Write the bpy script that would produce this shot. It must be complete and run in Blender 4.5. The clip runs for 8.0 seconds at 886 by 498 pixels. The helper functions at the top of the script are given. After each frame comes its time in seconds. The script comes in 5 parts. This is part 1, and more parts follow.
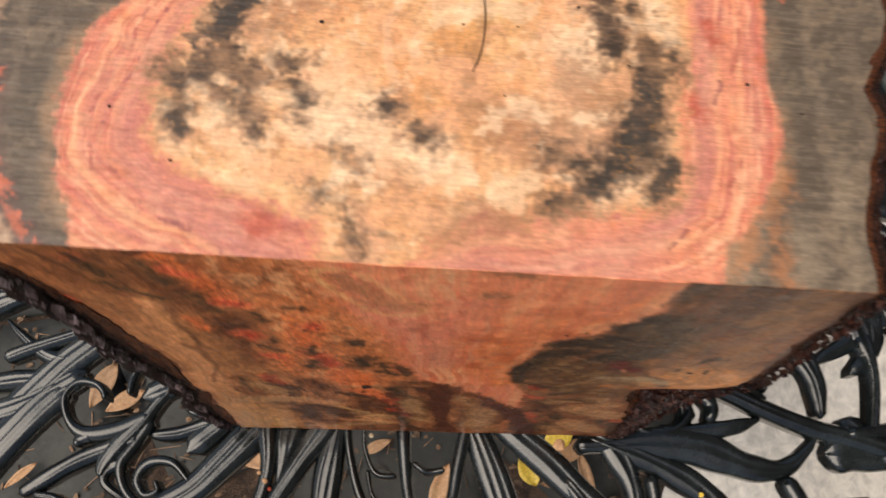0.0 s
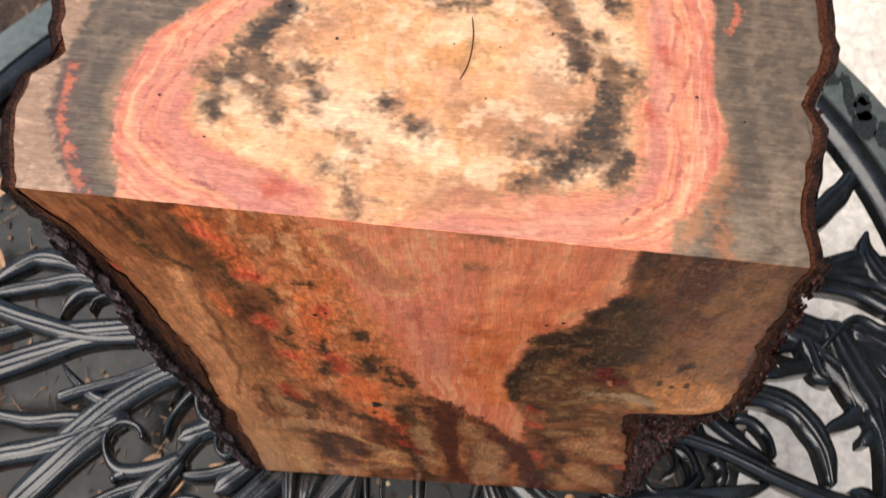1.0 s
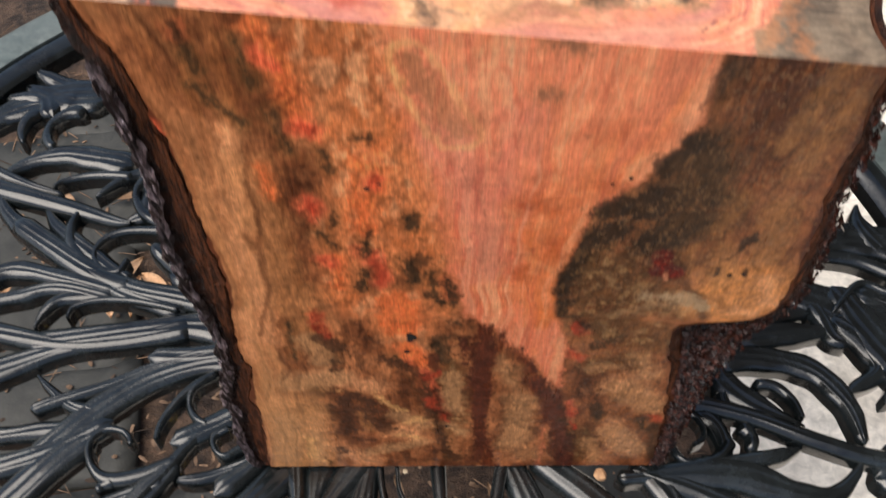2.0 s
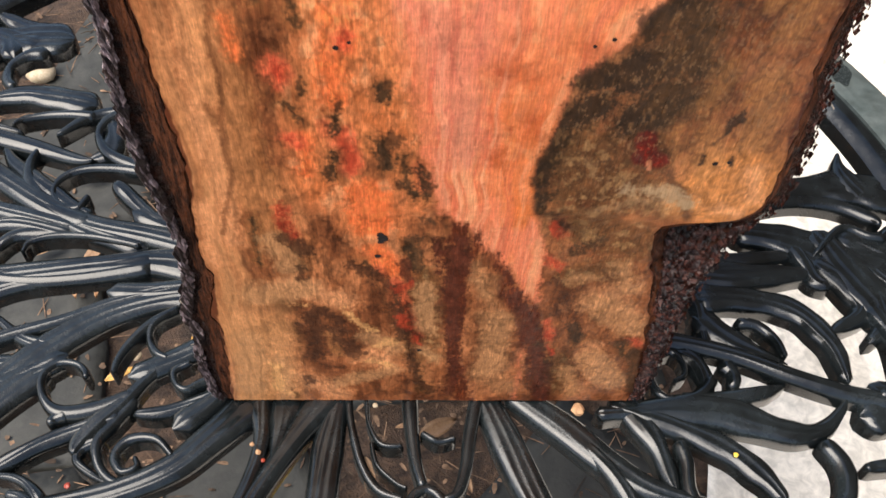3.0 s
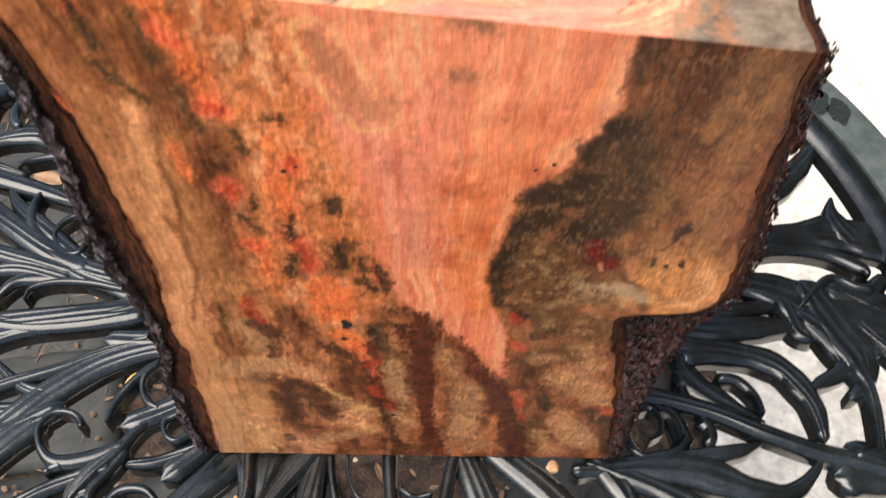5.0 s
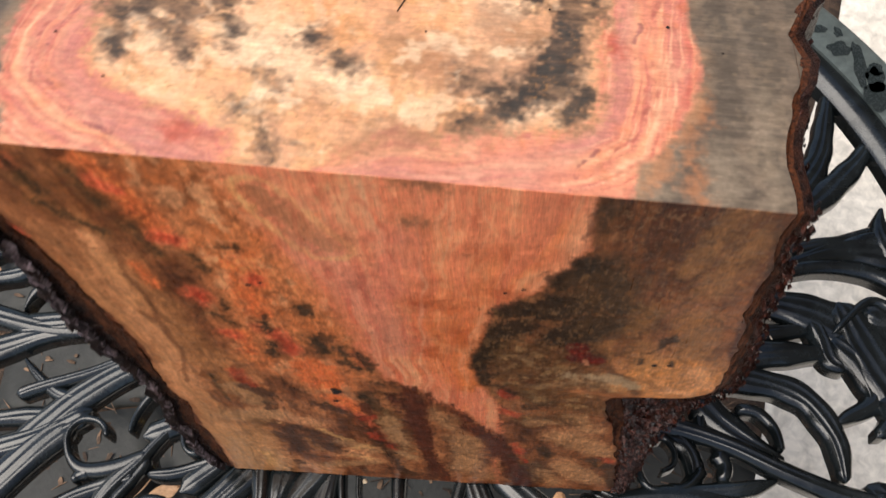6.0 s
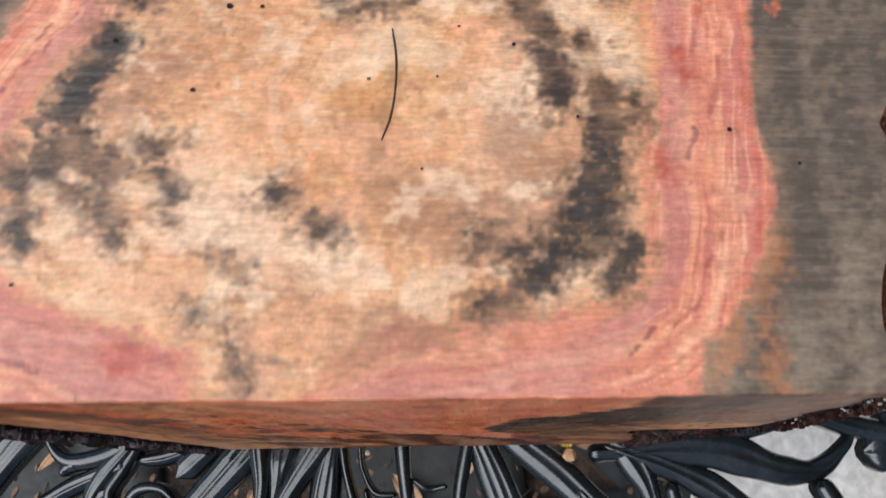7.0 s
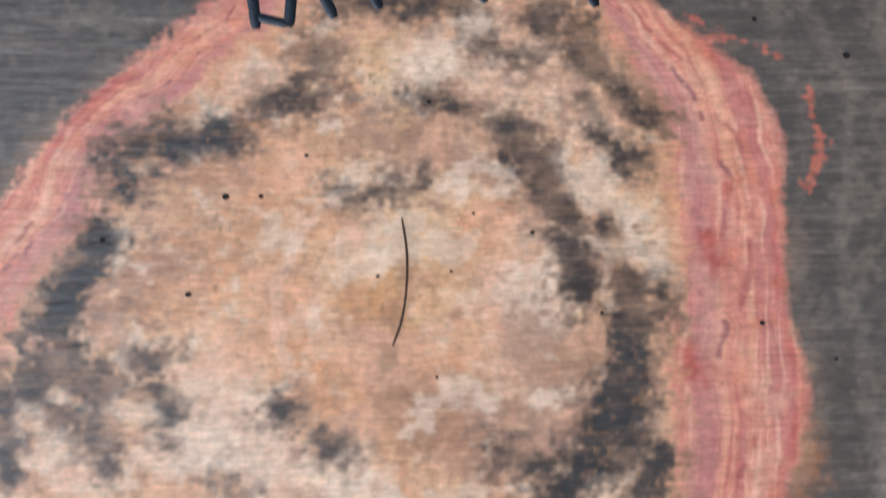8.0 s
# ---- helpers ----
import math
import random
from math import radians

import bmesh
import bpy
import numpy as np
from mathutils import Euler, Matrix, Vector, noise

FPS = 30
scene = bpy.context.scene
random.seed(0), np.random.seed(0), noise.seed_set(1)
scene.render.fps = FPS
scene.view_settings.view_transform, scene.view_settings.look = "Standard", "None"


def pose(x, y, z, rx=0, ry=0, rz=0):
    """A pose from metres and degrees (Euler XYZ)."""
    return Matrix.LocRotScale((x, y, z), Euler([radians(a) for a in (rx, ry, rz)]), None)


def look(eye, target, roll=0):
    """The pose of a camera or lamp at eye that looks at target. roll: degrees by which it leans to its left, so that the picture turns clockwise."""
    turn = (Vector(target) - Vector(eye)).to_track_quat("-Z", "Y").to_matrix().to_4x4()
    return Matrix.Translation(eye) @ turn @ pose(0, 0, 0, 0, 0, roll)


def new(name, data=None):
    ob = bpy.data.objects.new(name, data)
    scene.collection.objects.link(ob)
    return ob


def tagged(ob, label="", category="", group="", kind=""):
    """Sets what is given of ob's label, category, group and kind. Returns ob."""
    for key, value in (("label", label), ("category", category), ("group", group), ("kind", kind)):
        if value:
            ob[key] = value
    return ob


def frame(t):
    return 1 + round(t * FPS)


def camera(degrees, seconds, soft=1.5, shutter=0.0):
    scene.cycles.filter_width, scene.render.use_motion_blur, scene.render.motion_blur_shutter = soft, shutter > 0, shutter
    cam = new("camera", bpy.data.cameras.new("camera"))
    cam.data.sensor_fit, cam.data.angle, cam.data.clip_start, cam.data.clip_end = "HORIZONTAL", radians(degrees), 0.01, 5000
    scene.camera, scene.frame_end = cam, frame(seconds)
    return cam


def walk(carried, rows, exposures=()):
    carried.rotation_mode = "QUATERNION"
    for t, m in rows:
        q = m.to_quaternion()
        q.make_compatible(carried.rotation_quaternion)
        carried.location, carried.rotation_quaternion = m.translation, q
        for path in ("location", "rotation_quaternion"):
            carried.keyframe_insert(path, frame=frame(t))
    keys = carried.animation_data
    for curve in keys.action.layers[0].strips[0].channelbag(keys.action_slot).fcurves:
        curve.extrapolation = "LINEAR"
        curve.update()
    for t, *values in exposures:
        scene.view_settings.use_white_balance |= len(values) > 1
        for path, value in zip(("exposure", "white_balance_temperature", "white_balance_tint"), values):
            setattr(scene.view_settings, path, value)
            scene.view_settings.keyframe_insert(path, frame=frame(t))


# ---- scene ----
cam = camera(52.9, 8.0, 1.5, 0.5)
PATH = [
    (0, (0.006, -0.08, 1.421), (0.015, 0.542, -0.479), 2.3),
    (0.5, (0.036, -0.131, 1.442), (-0.003, 0.616, -0.413), 0.7),
    (1, (0.04, -0.164, 1.443), (-0.094, 0.756, -0.328), -4.4),
    (1.5, (0.008, -0.214, 1.405), (-0.08, 0.896, -0.256), -1.8),
    (1.8, (-0.012, -0.242, 1.377), (-0.022, 0.889, -0.272), -0.4),
    (2, (-0.02, -0.262, 1.357), (-0.002, 0.915, -0.26), 0.6),
    (3.3, (-0.016, -0.309, 1.287), (0.059, 0.908, -0.298), 3.3),
    (3.5, (-0.014, -0.313, 1.284), (0.055, 0.903, -0.302), 3.1),
    (4, (-0.01, -0.316, 1.294), (0.046, 0.893, -0.298), 2.5),
    (4.5, (0.003, -0.306, 1.312), (0.029, 0.893, -0.288), 1.3),
    (4.7, (0.008, -0.287, 1.327), (0.023, 0.9, -0.282), 0.8),
    (5.8, (0.07, -0.181, 1.385), (-0.087, 0.806, -0.347), -4.6),
    (6, (0.071, -0.159, 1.389), (-0.113, 0.776, -0.369), -7.6),
    (6.5, (0.050, -0.086, 1.387), (-0.058, 0.703, -0.447), -6.6),
    (7, (0.048, -0.006, 1.379), (-0.051, 0.444, -0.567), -13.6),
    (7.5, (0.046, 0.039, 1.375), (-0.036, 0.389, -0.592), -15.1),
    (8, (0.041, 0.072, 1.377), (-0.03, 0.403, -0.594), -14.0),
]
EXPOSE = [(0.0, -0.23, 6900, 10), (1.0, 0.0, 6500, 12), (1.5, -0.10, 6400, 12), (2.2, 0.2, 6500, 10), (3.3, 0.6, 6500, 10), (4.7, 0.6, 6500, 10), (5.8, 0.05, 6500, 10), (6.5, -0.27, 6000, 9), (7.0, -0.42, 5700, 8), (7.5, -0.60, 5100, 5), (8.0, -0.68, 4900, 4)]
walk(cam, [(t, look(eye, target, roll)) for t, eye, target, roll in PATH], EXPOSE)
SKY, SUN, SUN_UP, SUN_ANGLE, SUN_TURN = 0.145, 4.0, 60.0, 55.0, 246.0

# ---- sky and sun ----
world = bpy.data.worlds.new("sky")
scene.world = world
world.use_nodes = True
wn = world.node_tree
sky = wn.nodes.new("ShaderNodeTexSky")
sky.sky_type, sky.sun_disc = "NISHITA", False
sky.dust_density, sky.ozone_density = 3.0, 1.0
sky.sun_elevation, sky.sun_rotation = radians(SUN_UP), radians(SUN_TURN)
wn.links.new(sky.outputs[0], wn.nodes["Background"].inputs[0])
wn.nodes["Background"].inputs[1].default_value = SKY
sun = new("sun", bpy.data.lights.new("sun", "SUN"))
sun.data.energy, sun.data.angle, sun.data.color = SUN, radians(SUN_ANGLE), (1.0, 0.93, 0.84)
sun.rotation_euler = Euler((radians(90 - SUN_UP), 0, radians(180 - SUN_TURN)))
scene.view_settings.exposure = 0.0


# ---- small tools ----
def part(name, bm, material, parent=None, label=""):
    """Links a bmesh as one mesh object, under a thing or a part."""
    me = bpy.data.meshes.new(name)
    bm.to_mesh(me)
    bm.free()
    me.materials.append(material)
    ob = new(name, me)
    ob.parent = parent
    return tagged(ob, label)


def sheet(name, verts, faces, material, parent=None, label="", smooth=True):
    """Links a mesh given by vertices and faces."""
    me = bpy.data.meshes.new(name)
    me.from_pydata([tuple(v) for v in verts], [], faces)
    me.materials.append(material)
    if smooth:
        me.polygons.foreach_set("use_smooth", [True] * len(me.polygons))
    ob = new(name, me)
    ob.parent = parent
    return tagged(ob, label)


def grid_faces(rows, cols, start=0):
    return [(start + r * cols + c, start + r * cols + c + 1, start + (r + 1) * cols + c + 1, start + (r + 1) * cols + c)
            for r in range(rows - 1) for c in range(cols - 1)]


LATTICE = {}


def vnoise(x, y, seed=0):
    """Smooth lattice noise from -1 to 1, one unit a cell."""
    if seed not in LATTICE:
        LATTICE[seed] = np.random.RandomState(seed).rand(256, 256) * 2 - 1
    table = LATTICE[seed]
    xi, yi = np.floor(x).astype(int), np.floor(y).astype(int)
    fx, fy = x - xi, y - yi
    fx, fy = fx * fx * fx * (fx * (fx * 6 - 15) + 10), fy * fy * fy * (fy * (fy * 6 - 15) + 10)
    a, b = table[xi % 256, yi % 256], table[(xi + 1) % 256, yi % 256]
    c, d = table[xi % 256, (yi + 1) % 256], table[(xi + 1) % 256, (yi + 1) % 256]
    return (a * (1 - fx) + b * fx) * (1 - fy) + (c * (1 - fx) + d * fx) * fy


def fbm(x, y, seed=0, octaves=4):
    total, amp = 0, 1.0
    for k in range(octaves):
        c, s = math.cos(0.62 + 1.1 * k), math.sin(0.62 + 1.1 * k)
        total = total + amp * vnoise((c * x - s * y) * 2 ** k + 17.3 * k, (s * x + c * y) * 2 ** k + 5.1 * k, seed + k)
        amp *= 0.55
    return total / 1.9


def ramp(a, b, x):
    """0 below a, 1 above b, smooth between."""
    t = np.clip((x - a) / (b - a), 0, 1)
    return t * t * (3 - 2 * t)


# ---- materials ----
def material(name):
    m = bpy.data.materials.new(name)
    m.use_nodes = True
    return m, m.node_tree.nodes, m.node_tree.links, m.node_tree.nodes["Principled BSDF"]


def noise_node(n, l, scale, stretch=(1, 1, 1), detail=4.0, rough=0.6):
    """A noise texture in metres of the object, stretched."""
    co = n.new("ShaderNodeTexCoord")
    mp = n.new("ShaderNodeMapping")
    mp.inputs["Scale"].default_value = stretch
    tex = n.new("ShaderNodeTexNoise")
    tex.inputs["Scale"].default_value, tex.inputs["Detail"].default_value, tex.inputs["Roughness"].default_value = scale, detail, rough
    tex.inputs["Distortion"].default_value = 0.5
    l.new(co.outputs["Object"], mp.inputs[0])
    l.new(mp.outputs[0], tex.inputs["Vector"])
    return tex.outputs["Fac"]


def mapped(n, l, value, a, b, c, d):
    r = n.new("ShaderNodeMapRange")
    for k, v in enumerate((a, b, c, d)):
        r.inputs[k + 1].default_value = v
    l.new(value, r.inputs[0])
    return r.outputs[0]


def mixed(n, l, fac, one, two, how="MIX"):
    m = n.new("ShaderNodeMix")
    m.data_type, m.blend_type = "RGBA", how
    for sock, v in ((m.inputs[0], fac), (m.inputs[6], one), (m.inputs[7], two)):
        if isinstance(v, (int, float)):
            sock.default_value = v
        elif isinstance(v, tuple):
            sock.default_value = (*v, 1)
        else:
            l.new(v, sock)
    return m.outputs[2]


def bumped(n, l, bsdf, height, strength, distance):
    b = n.new("ShaderNodeBump")
    b.inputs["Strength"].default_value, b.inputs["Distance"].default_value = strength, distance
    l.new(height, b.inputs["Height"])
    l.new(b.outputs[0], bsdf.inputs["Normal"])


def wood_material(name, fine, coarse, rough, grain, gloss, pores=0.55):
    """Sawn wood: the figure of the log on the mesh, with fibres and pores stretched along the cut."""
    m, n, l, p = material(name)
    fig = n.new("ShaderNodeAttribute")
    fig.attribute_name = "figure"
    f1 = noise_node(n, l, 1.0, fine, 4, 0.6)
    f2 = noise_node(n, l, 1.0, coarse, 4, 0.6)
    f3 = noise_node(n, l, 700, (1, 1, 1), 3, 0.6)
    f4 = noise_node(n, l, 160, (1, 1, 1), 4, 0.65)
    c = mixed(n, l, 1.0, fig.outputs["Color"], mapped(n, l, f1, 0.38, 0.62, 1 - grain, 1 + grain), "MULTIPLY")
    c = mixed(n, l, 1.0, c, mapped(n, l, f2, 0.3, 0.7, 1 - grain * 0.7, 1 + grain * 0.7), "MULTIPLY")
    c = mixed(n, l, 1.0, c, mapped(n, l, f3, 0.3, 0.7, 1 - grain * 0.5, 1 + grain * 0.5), "MULTIPLY")
    c = mixed(n, l, 1.0, c, mapped(n, l, f4, 0.3, 0.7, 1 - grain * 0.8, 1 + grain * 0.8), "MULTIPLY")
    # sparse dark pores
    pore = mapped(n, l, f1, 0.30, 0.22, 0.0, pores)
    c = mixed(n, l, pore, c, (0.05, 0.022, 0.012))
    l.new(c, p.inputs["Base Color"])
    l.new(mapped(n, l, f2, 0.3, 0.7, rough - 0.07, rough + 0.1), p.inputs["Roughness"])
    p.inputs["Specular IOR Level"].default_value = gloss
    bumped(n, l, p, f1, 0.25, 0.0006)
    return m


def mottled(name, one, two, scale, rough=0.6, bump=0.0, dist=0.002, stretch=(1, 1, 1), metal=0.0, spread=(0.35, 0.65)):
    """Two colours in blotches, with finer grain and relief."""
    m, n, l, p = material(name)
    big = noise_node(n, l, scale, stretch, 5, 0.65)
    small = noise_node(n, l, scale * 9, stretch, 3, 0.6)
    c = mixed(n, l, mapped(n, l, big, *spread, 0, 1), one, two)
    c = mixed(n, l, 1.0, c, mapped(n, l, small, 0.3, 0.7, 0.75, 1.25), "MULTIPLY")
    l.new(c, p.inputs["Base Color"])
    l.new(mapped(n, l, small, 0.3, 0.7, max(rough - 0.1, 0.03), rough + 0.1), p.inputs["Roughness"])
    p.inputs["Metallic"].default_value = metal
    if bump:
        bumped(n, l, p, small, bump, dist)
    return m


def varied(m, amount):
    """Lets each piece of the same material differ in brightness."""
    n, l = m.node_tree.nodes, m.node_tree.links
    p = n["Principled BSDF"]
    src = p.inputs["Base Color"].links[0].from_socket
    info = n.new("ShaderNodeObjectInfo")
    l.new(mixed(n, l, 1.0, src, mapped(n, l, info.outputs["Random"], 0, 1, 1 - amount, 1 + amount), "MULTIPLY"), p.inputs["Base Color"])
    return m


def scattered(m, low, high):
    """Lets each loose scale of one joined mesh differ in brightness."""
    n, l = m.node_tree.nodes, m.node_tree.links
    p = n["Principled BSDF"]
    src = p.inputs["Base Color"].links[0].from_socket
    geo = n.new("ShaderNodeNewGeometry")
    l.new(mixed(n, l, 1.0, src, mapped(n, l, geo.outputs["Random Per Island"], 0, 1, low, high), "MULTIPLY"), p.inputs["Base Color"])
    return m


WOOD_FRONT = wood_material("oiled_sawn_wood", (1300, 600, 110), (420, 200, 40), 0.34, 0.12, 0.25, 0.22)
WOOD_TOP = wood_material("rough_sawn_end", (200, 1000, 60), (120, 260, 60), 0.42, 0.11, 0.36, 0.3)
BARK = mottled("bark", (0.012, 0.006, 0.005), (0.075, 0.038, 0.03), 140, 0.36, 0.9, 0.003)
INNER_BARK = mottled("inner_bark", (0.035, 0.012, 0.007), (0.29, 0.095, 0.038), 170, 0.3, 0.9, 0.002, (4, 4, 0.35), spread=(0.4, 0.62))
CAST = mottled("painted_cast_metal", (0.0045, 0.006, 0.0065), (0.018, 0.023, 0.025), 26, 0.30, 0.22, 0.0006, spread=(0.4, 0.7))
dull = noise_node(CAST.node_tree.nodes, CAST.node_tree.links, 34, (1, 1, 1), 5, 0.7)
CAST.node_tree.links.new(mapped(CAST.node_tree.nodes, CAST.node_tree.links, dull, 0.35, 0.68, 0.11, 0.34), CAST.node_tree.nodes["Principled BSDF"].inputs["Roughness"])
for socket, value in (("Specular IOR Level", 0.45), ("Coat Weight", 0.3), ("Coat Roughness", 0.05)):
    CAST.node_tree.nodes["Principled BSDF"].inputs[socket].default_value = value
RIM = mottled("weathered_rim_paint", (0.075, 0.095, 0.09), (0.12, 0.14, 0.132), 14, 0.45, 0.1, 0.0004)
# dark colour of the leaf shadows painted on the rim
LEAF_SHADOW = mottled("painted_leaf_shadow", (0.02, 0.027, 0.027), (0.028, 0.034, 0.034), 60, 0.25)
# litter and slab colours are darkened to stand in for shade under the table
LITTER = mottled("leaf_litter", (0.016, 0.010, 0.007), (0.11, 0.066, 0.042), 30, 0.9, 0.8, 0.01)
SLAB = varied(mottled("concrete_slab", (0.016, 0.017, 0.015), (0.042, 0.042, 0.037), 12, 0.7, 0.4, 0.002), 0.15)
CLOTH = mottled("white_sheet", (0.64, 0.59, 0.51), (0.73, 0.68, 0.60), 6, 0.85, 0.1, 0.002)
DRY_LEAF = varied(mottled("dry_leaf", (0.28, 0.15, 0.07), (0.42, 0.26, 0.15), 40, 0.7, 0.3, 0.002), 0.5)
YELLOW_LEAF = varied(mottled("yellow_leaf", (0.75, 0.5, 0.05), (0.85, 0.62, 0.12), 30, 0.5, 0.2, 0.001), 0.1)
BITS = scattered(mottled("litter_bits", (0.06, 0.034, 0.02), (0.17, 0.105, 0.062), 60, 0.85, 0.3, 0.001), 0.25, 1.9)
ORANGE_LEAF = mottled("orange_leaf", (0.5, 0.26, 0.06), (0.6, 0.36, 0.1), 30, 0.5, 0.2, 0.001)
PEBBLE = varied(mottled("pale_pebble", (0.42, 0.32, 0.2), (0.58, 0.48, 0.34), 60, 0.6, 0.3, 0.001), 0.2)
CRACK = mottled("shaded_crack", (0.05, 0.022, 0.010), (0.10, 0.048, 0.02), 300, 0.8)
INK = mottled("black_marker_ink", (0.006, 0.008, 0.01), (0.012, 0.014, 0.016), 80, 0.4)
# near-black that stands for the shade down a bored hole
HOLE = mottled("bored_hole_shade", (0.008, 0.005, 0.004), (0.02, 0.012, 0.01), 300, 0.9)
RESIN = mottled("dried_resin", (0.25, 0.03, 0.015), (0.36, 0.06, 0.03), 200, 0.25)
THREAD = mottled("pale_fibre", (0.5, 0.42, 0.33), (0.6, 0.5, 0.4), 200, 0.8)
SCALE = scattered(mottled("grey_bark_scale", (0.10, 0.075, 0.078), (0.40, 0.33, 0.34), 160, 0.4, 0.5, 0.001), 0.12, 2.4)
CRUST = mottled("dark_bark_crust", (0.010, 0.005, 0.004), (0.085, 0.030, 0.016), 190, 0.26, 1.0, 0.003)
PALE_SCALE = scattered(mottled("pale_bark_speck", (0.30, 0.24, 0.25), (0.55, 0.46, 0.46), 200, 0.45, 0.4, 0.001), 0.4, 1.4)
CHIP = scattered(mottled("red_bark_chip", (0.005, 0.002, 0.0015), (0.035, 0.010, 0.006), 190, 0.16, 0.6, 0.001), 0.2, 2.4)
TIMBER = mottled("unseen_timber_wall", (0.03, 0.024, 0.018), (0.06, 0.045, 0.034), 4, 0.85, 0.3, 0.004, (1, 1, 6))

# ---- the ground under and round the table ----
TABLE_Z = 0.72
side = np.concatenate([-np.geomspace(60, 1.6, 14), np.linspace(-1.5, 1.5, 121), np.geomspace(1.6, 60, 14)])
gx, gy = np.meshgrid(side, side + 0.2)
gz = -0.012 + 0.008 * fbm(gx * 6, gy * 6, 31) * (np.hypot(gx, gy) < 2)
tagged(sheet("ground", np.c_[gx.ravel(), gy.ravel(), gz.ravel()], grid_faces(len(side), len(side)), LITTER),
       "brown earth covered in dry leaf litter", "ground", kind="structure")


def slab(x, y, sx, sy, turn, z=0.012):
    """A concrete paving slab with worn, uneven edges."""
    bm = bmesh.new()
    bmesh.ops.create_grid(bm, x_segments=10, y_segments=10, size=0.5)
    for v in bm.verts:
        e = max(abs(v.co.x), abs(v.co.y))
        v.co.x *= sx
        v.co.y *= sy
        v.co += Vector((noise.noise(v.co * 9 + Vector((x, y, 0))), noise.noise(v.co * 9 + Vector((y, x, 3))), 0)) * 0.006
        v.co.z = -0.006 if e > 0.49 else 0.0015 * noise.noise(v.co * 30)
    edge = bmesh.ops.extrude_edge_only(bm, edges=[e for e in bm.edges if e.is_boundary])
    for v in edge["geom"]:
        if isinstance(v, bmesh.types.BMVert):
            v.co.z = -0.035
    for f in bm.faces:
        f.smooth = True
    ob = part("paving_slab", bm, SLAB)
    ob.matrix_world = pose(x, y, z, 0, 0, turn)
    return tagged(ob, "grey concrete paving slab among dry leaves, darkened for the table's shade", "paving slab", "slabs under the table")


for sx, sy, w, d, turn in ((-0.83, 0.70, 0.50, 0.60, 12), (-0.66, 0.36, 0.30, 0.22, 8), (-0.30, 0.17, 0.34, 0.28, 30), (-0.08, 0.52, 0.40, 0.30, 8), (0.24, 0.16, 0.30, 0.34, -40), (-0.06, 0.04, 0.30, 0.34, 4), (-0.70, 0.02, 0.46, 0.42, 10),
                           (-0.52, 1.16, 0.50, 0.40, -10), (-0.66, 0.88, 0.24, 0.34, 20), (0.26, 0.60, 0.26, 0.40, 5), (-0.26, -0.40, 0.50, 0.36, 10), (0.30, -0.20, 0.40, 0.30, 8)):
    slab(sx, sy, w, d, turn)

# unseen dark timber wall beyond the sheet, added to darken the table's right-hand reflections
bm = bmesh.new()
for k in range(44):
    y0 = -3.0 + k * 0.2
    geo = bmesh.ops.create_cube(bm, size=1.0)
    bmesh.ops.scale(bm, verts=geo["verts"], vec=(0.03, 0.19, 6.6))
    bmesh.ops.translate(bm, verts=geo["verts"], vec=(1.95 + 0.004 * (k % 2), y0, 3.29))
geo = bmesh.ops.create_cube(bm, size=1.0)
bmesh.ops.scale(bm, verts=geo["verts"], vec=(0.1, 8.8, 6.6))
bmesh.ops.translate(bm, verts=geo["verts"], vec=(2.03, 1.3, 3.29))
tagged(part("unseen_wall_east", bm, TIMBER), "unseen tall dark timber-boarded wall, added to darken reflections", "wall", kind="structure")

# the white sheet on the ground beside the slabs
cu, cv = np.meshgrid(np.linspace(0, 1, 90), np.linspace(0, 1, 120))
cy = -1.4 + 4.9 * cv
cx0 = 0.36 + 0.26 * cy + 0.015 * np.sin(cy * 7)
cxx = cx0 + (1.9 - cx0) * cu
cz = 0.02 + 0.012 * np.sin(cxx * 14 + 3 * np.sin(cy * 4)) * np.sin(cy * 5 + cxx * 3) + 0.01 * fbm(cxx * 9, cy * 5, 77)
cz = np.maximum(cz, 0.006)
cloth = sheet("ground_sheet", np.c_[cxx.ravel(), cy.ravel(), cz.ravel()], grid_faces(120, 90), CLOTH)
tagged(cloth, "creased off-white cloth sheet spread on the ground", "sheet")
thick = cloth.modifiers.new("thickness", "SOLIDIFY")
thick.thickness = 0.002


def leaf(name, x, y, z, size, turn, mat, label, tip=0.0, slim=0.42):
    """A fallen leaf: a pointed, slightly cupped blade with a raised midrib."""
    bm = bmesh.new()
    rows = []
    for i in range(9):
        t = i / 8
        w = slim * size * math.sin(math.pi * min(t * 1.0, 1)) ** 0.8 * (1 - 0.35 * t) + 0.001
        rows.append([bm.verts.new((s * w * 0.5, (t - 0.5) * size, 0.18 * size * abs(s) * 0.5 + 0.06 * size * math.sin(3 * t))) for s in (-1, -0.5, 0, 0.5, 1)])
    for a, b in zip(rows, rows[1:]):
        for k in range(4):
            bm.faces.new((a[k], a[k + 1], b[k + 1], b[k]))
    for f in bm.faces:
        f.smooth = True
    geo = bmesh.ops.extrude_face_region(bm, geom=bm.faces[:])
    for v in geo["geom"]:
        if isinstance(v, bmesh.types.BMVert):
            v.co.z -= 0.0008
    ob = part(name, bm, mat)
    ob.matrix_world = pose(x, y, z, tip, 0, turn)
    return tagged(ob, label, "leaf", "fallen leaves")


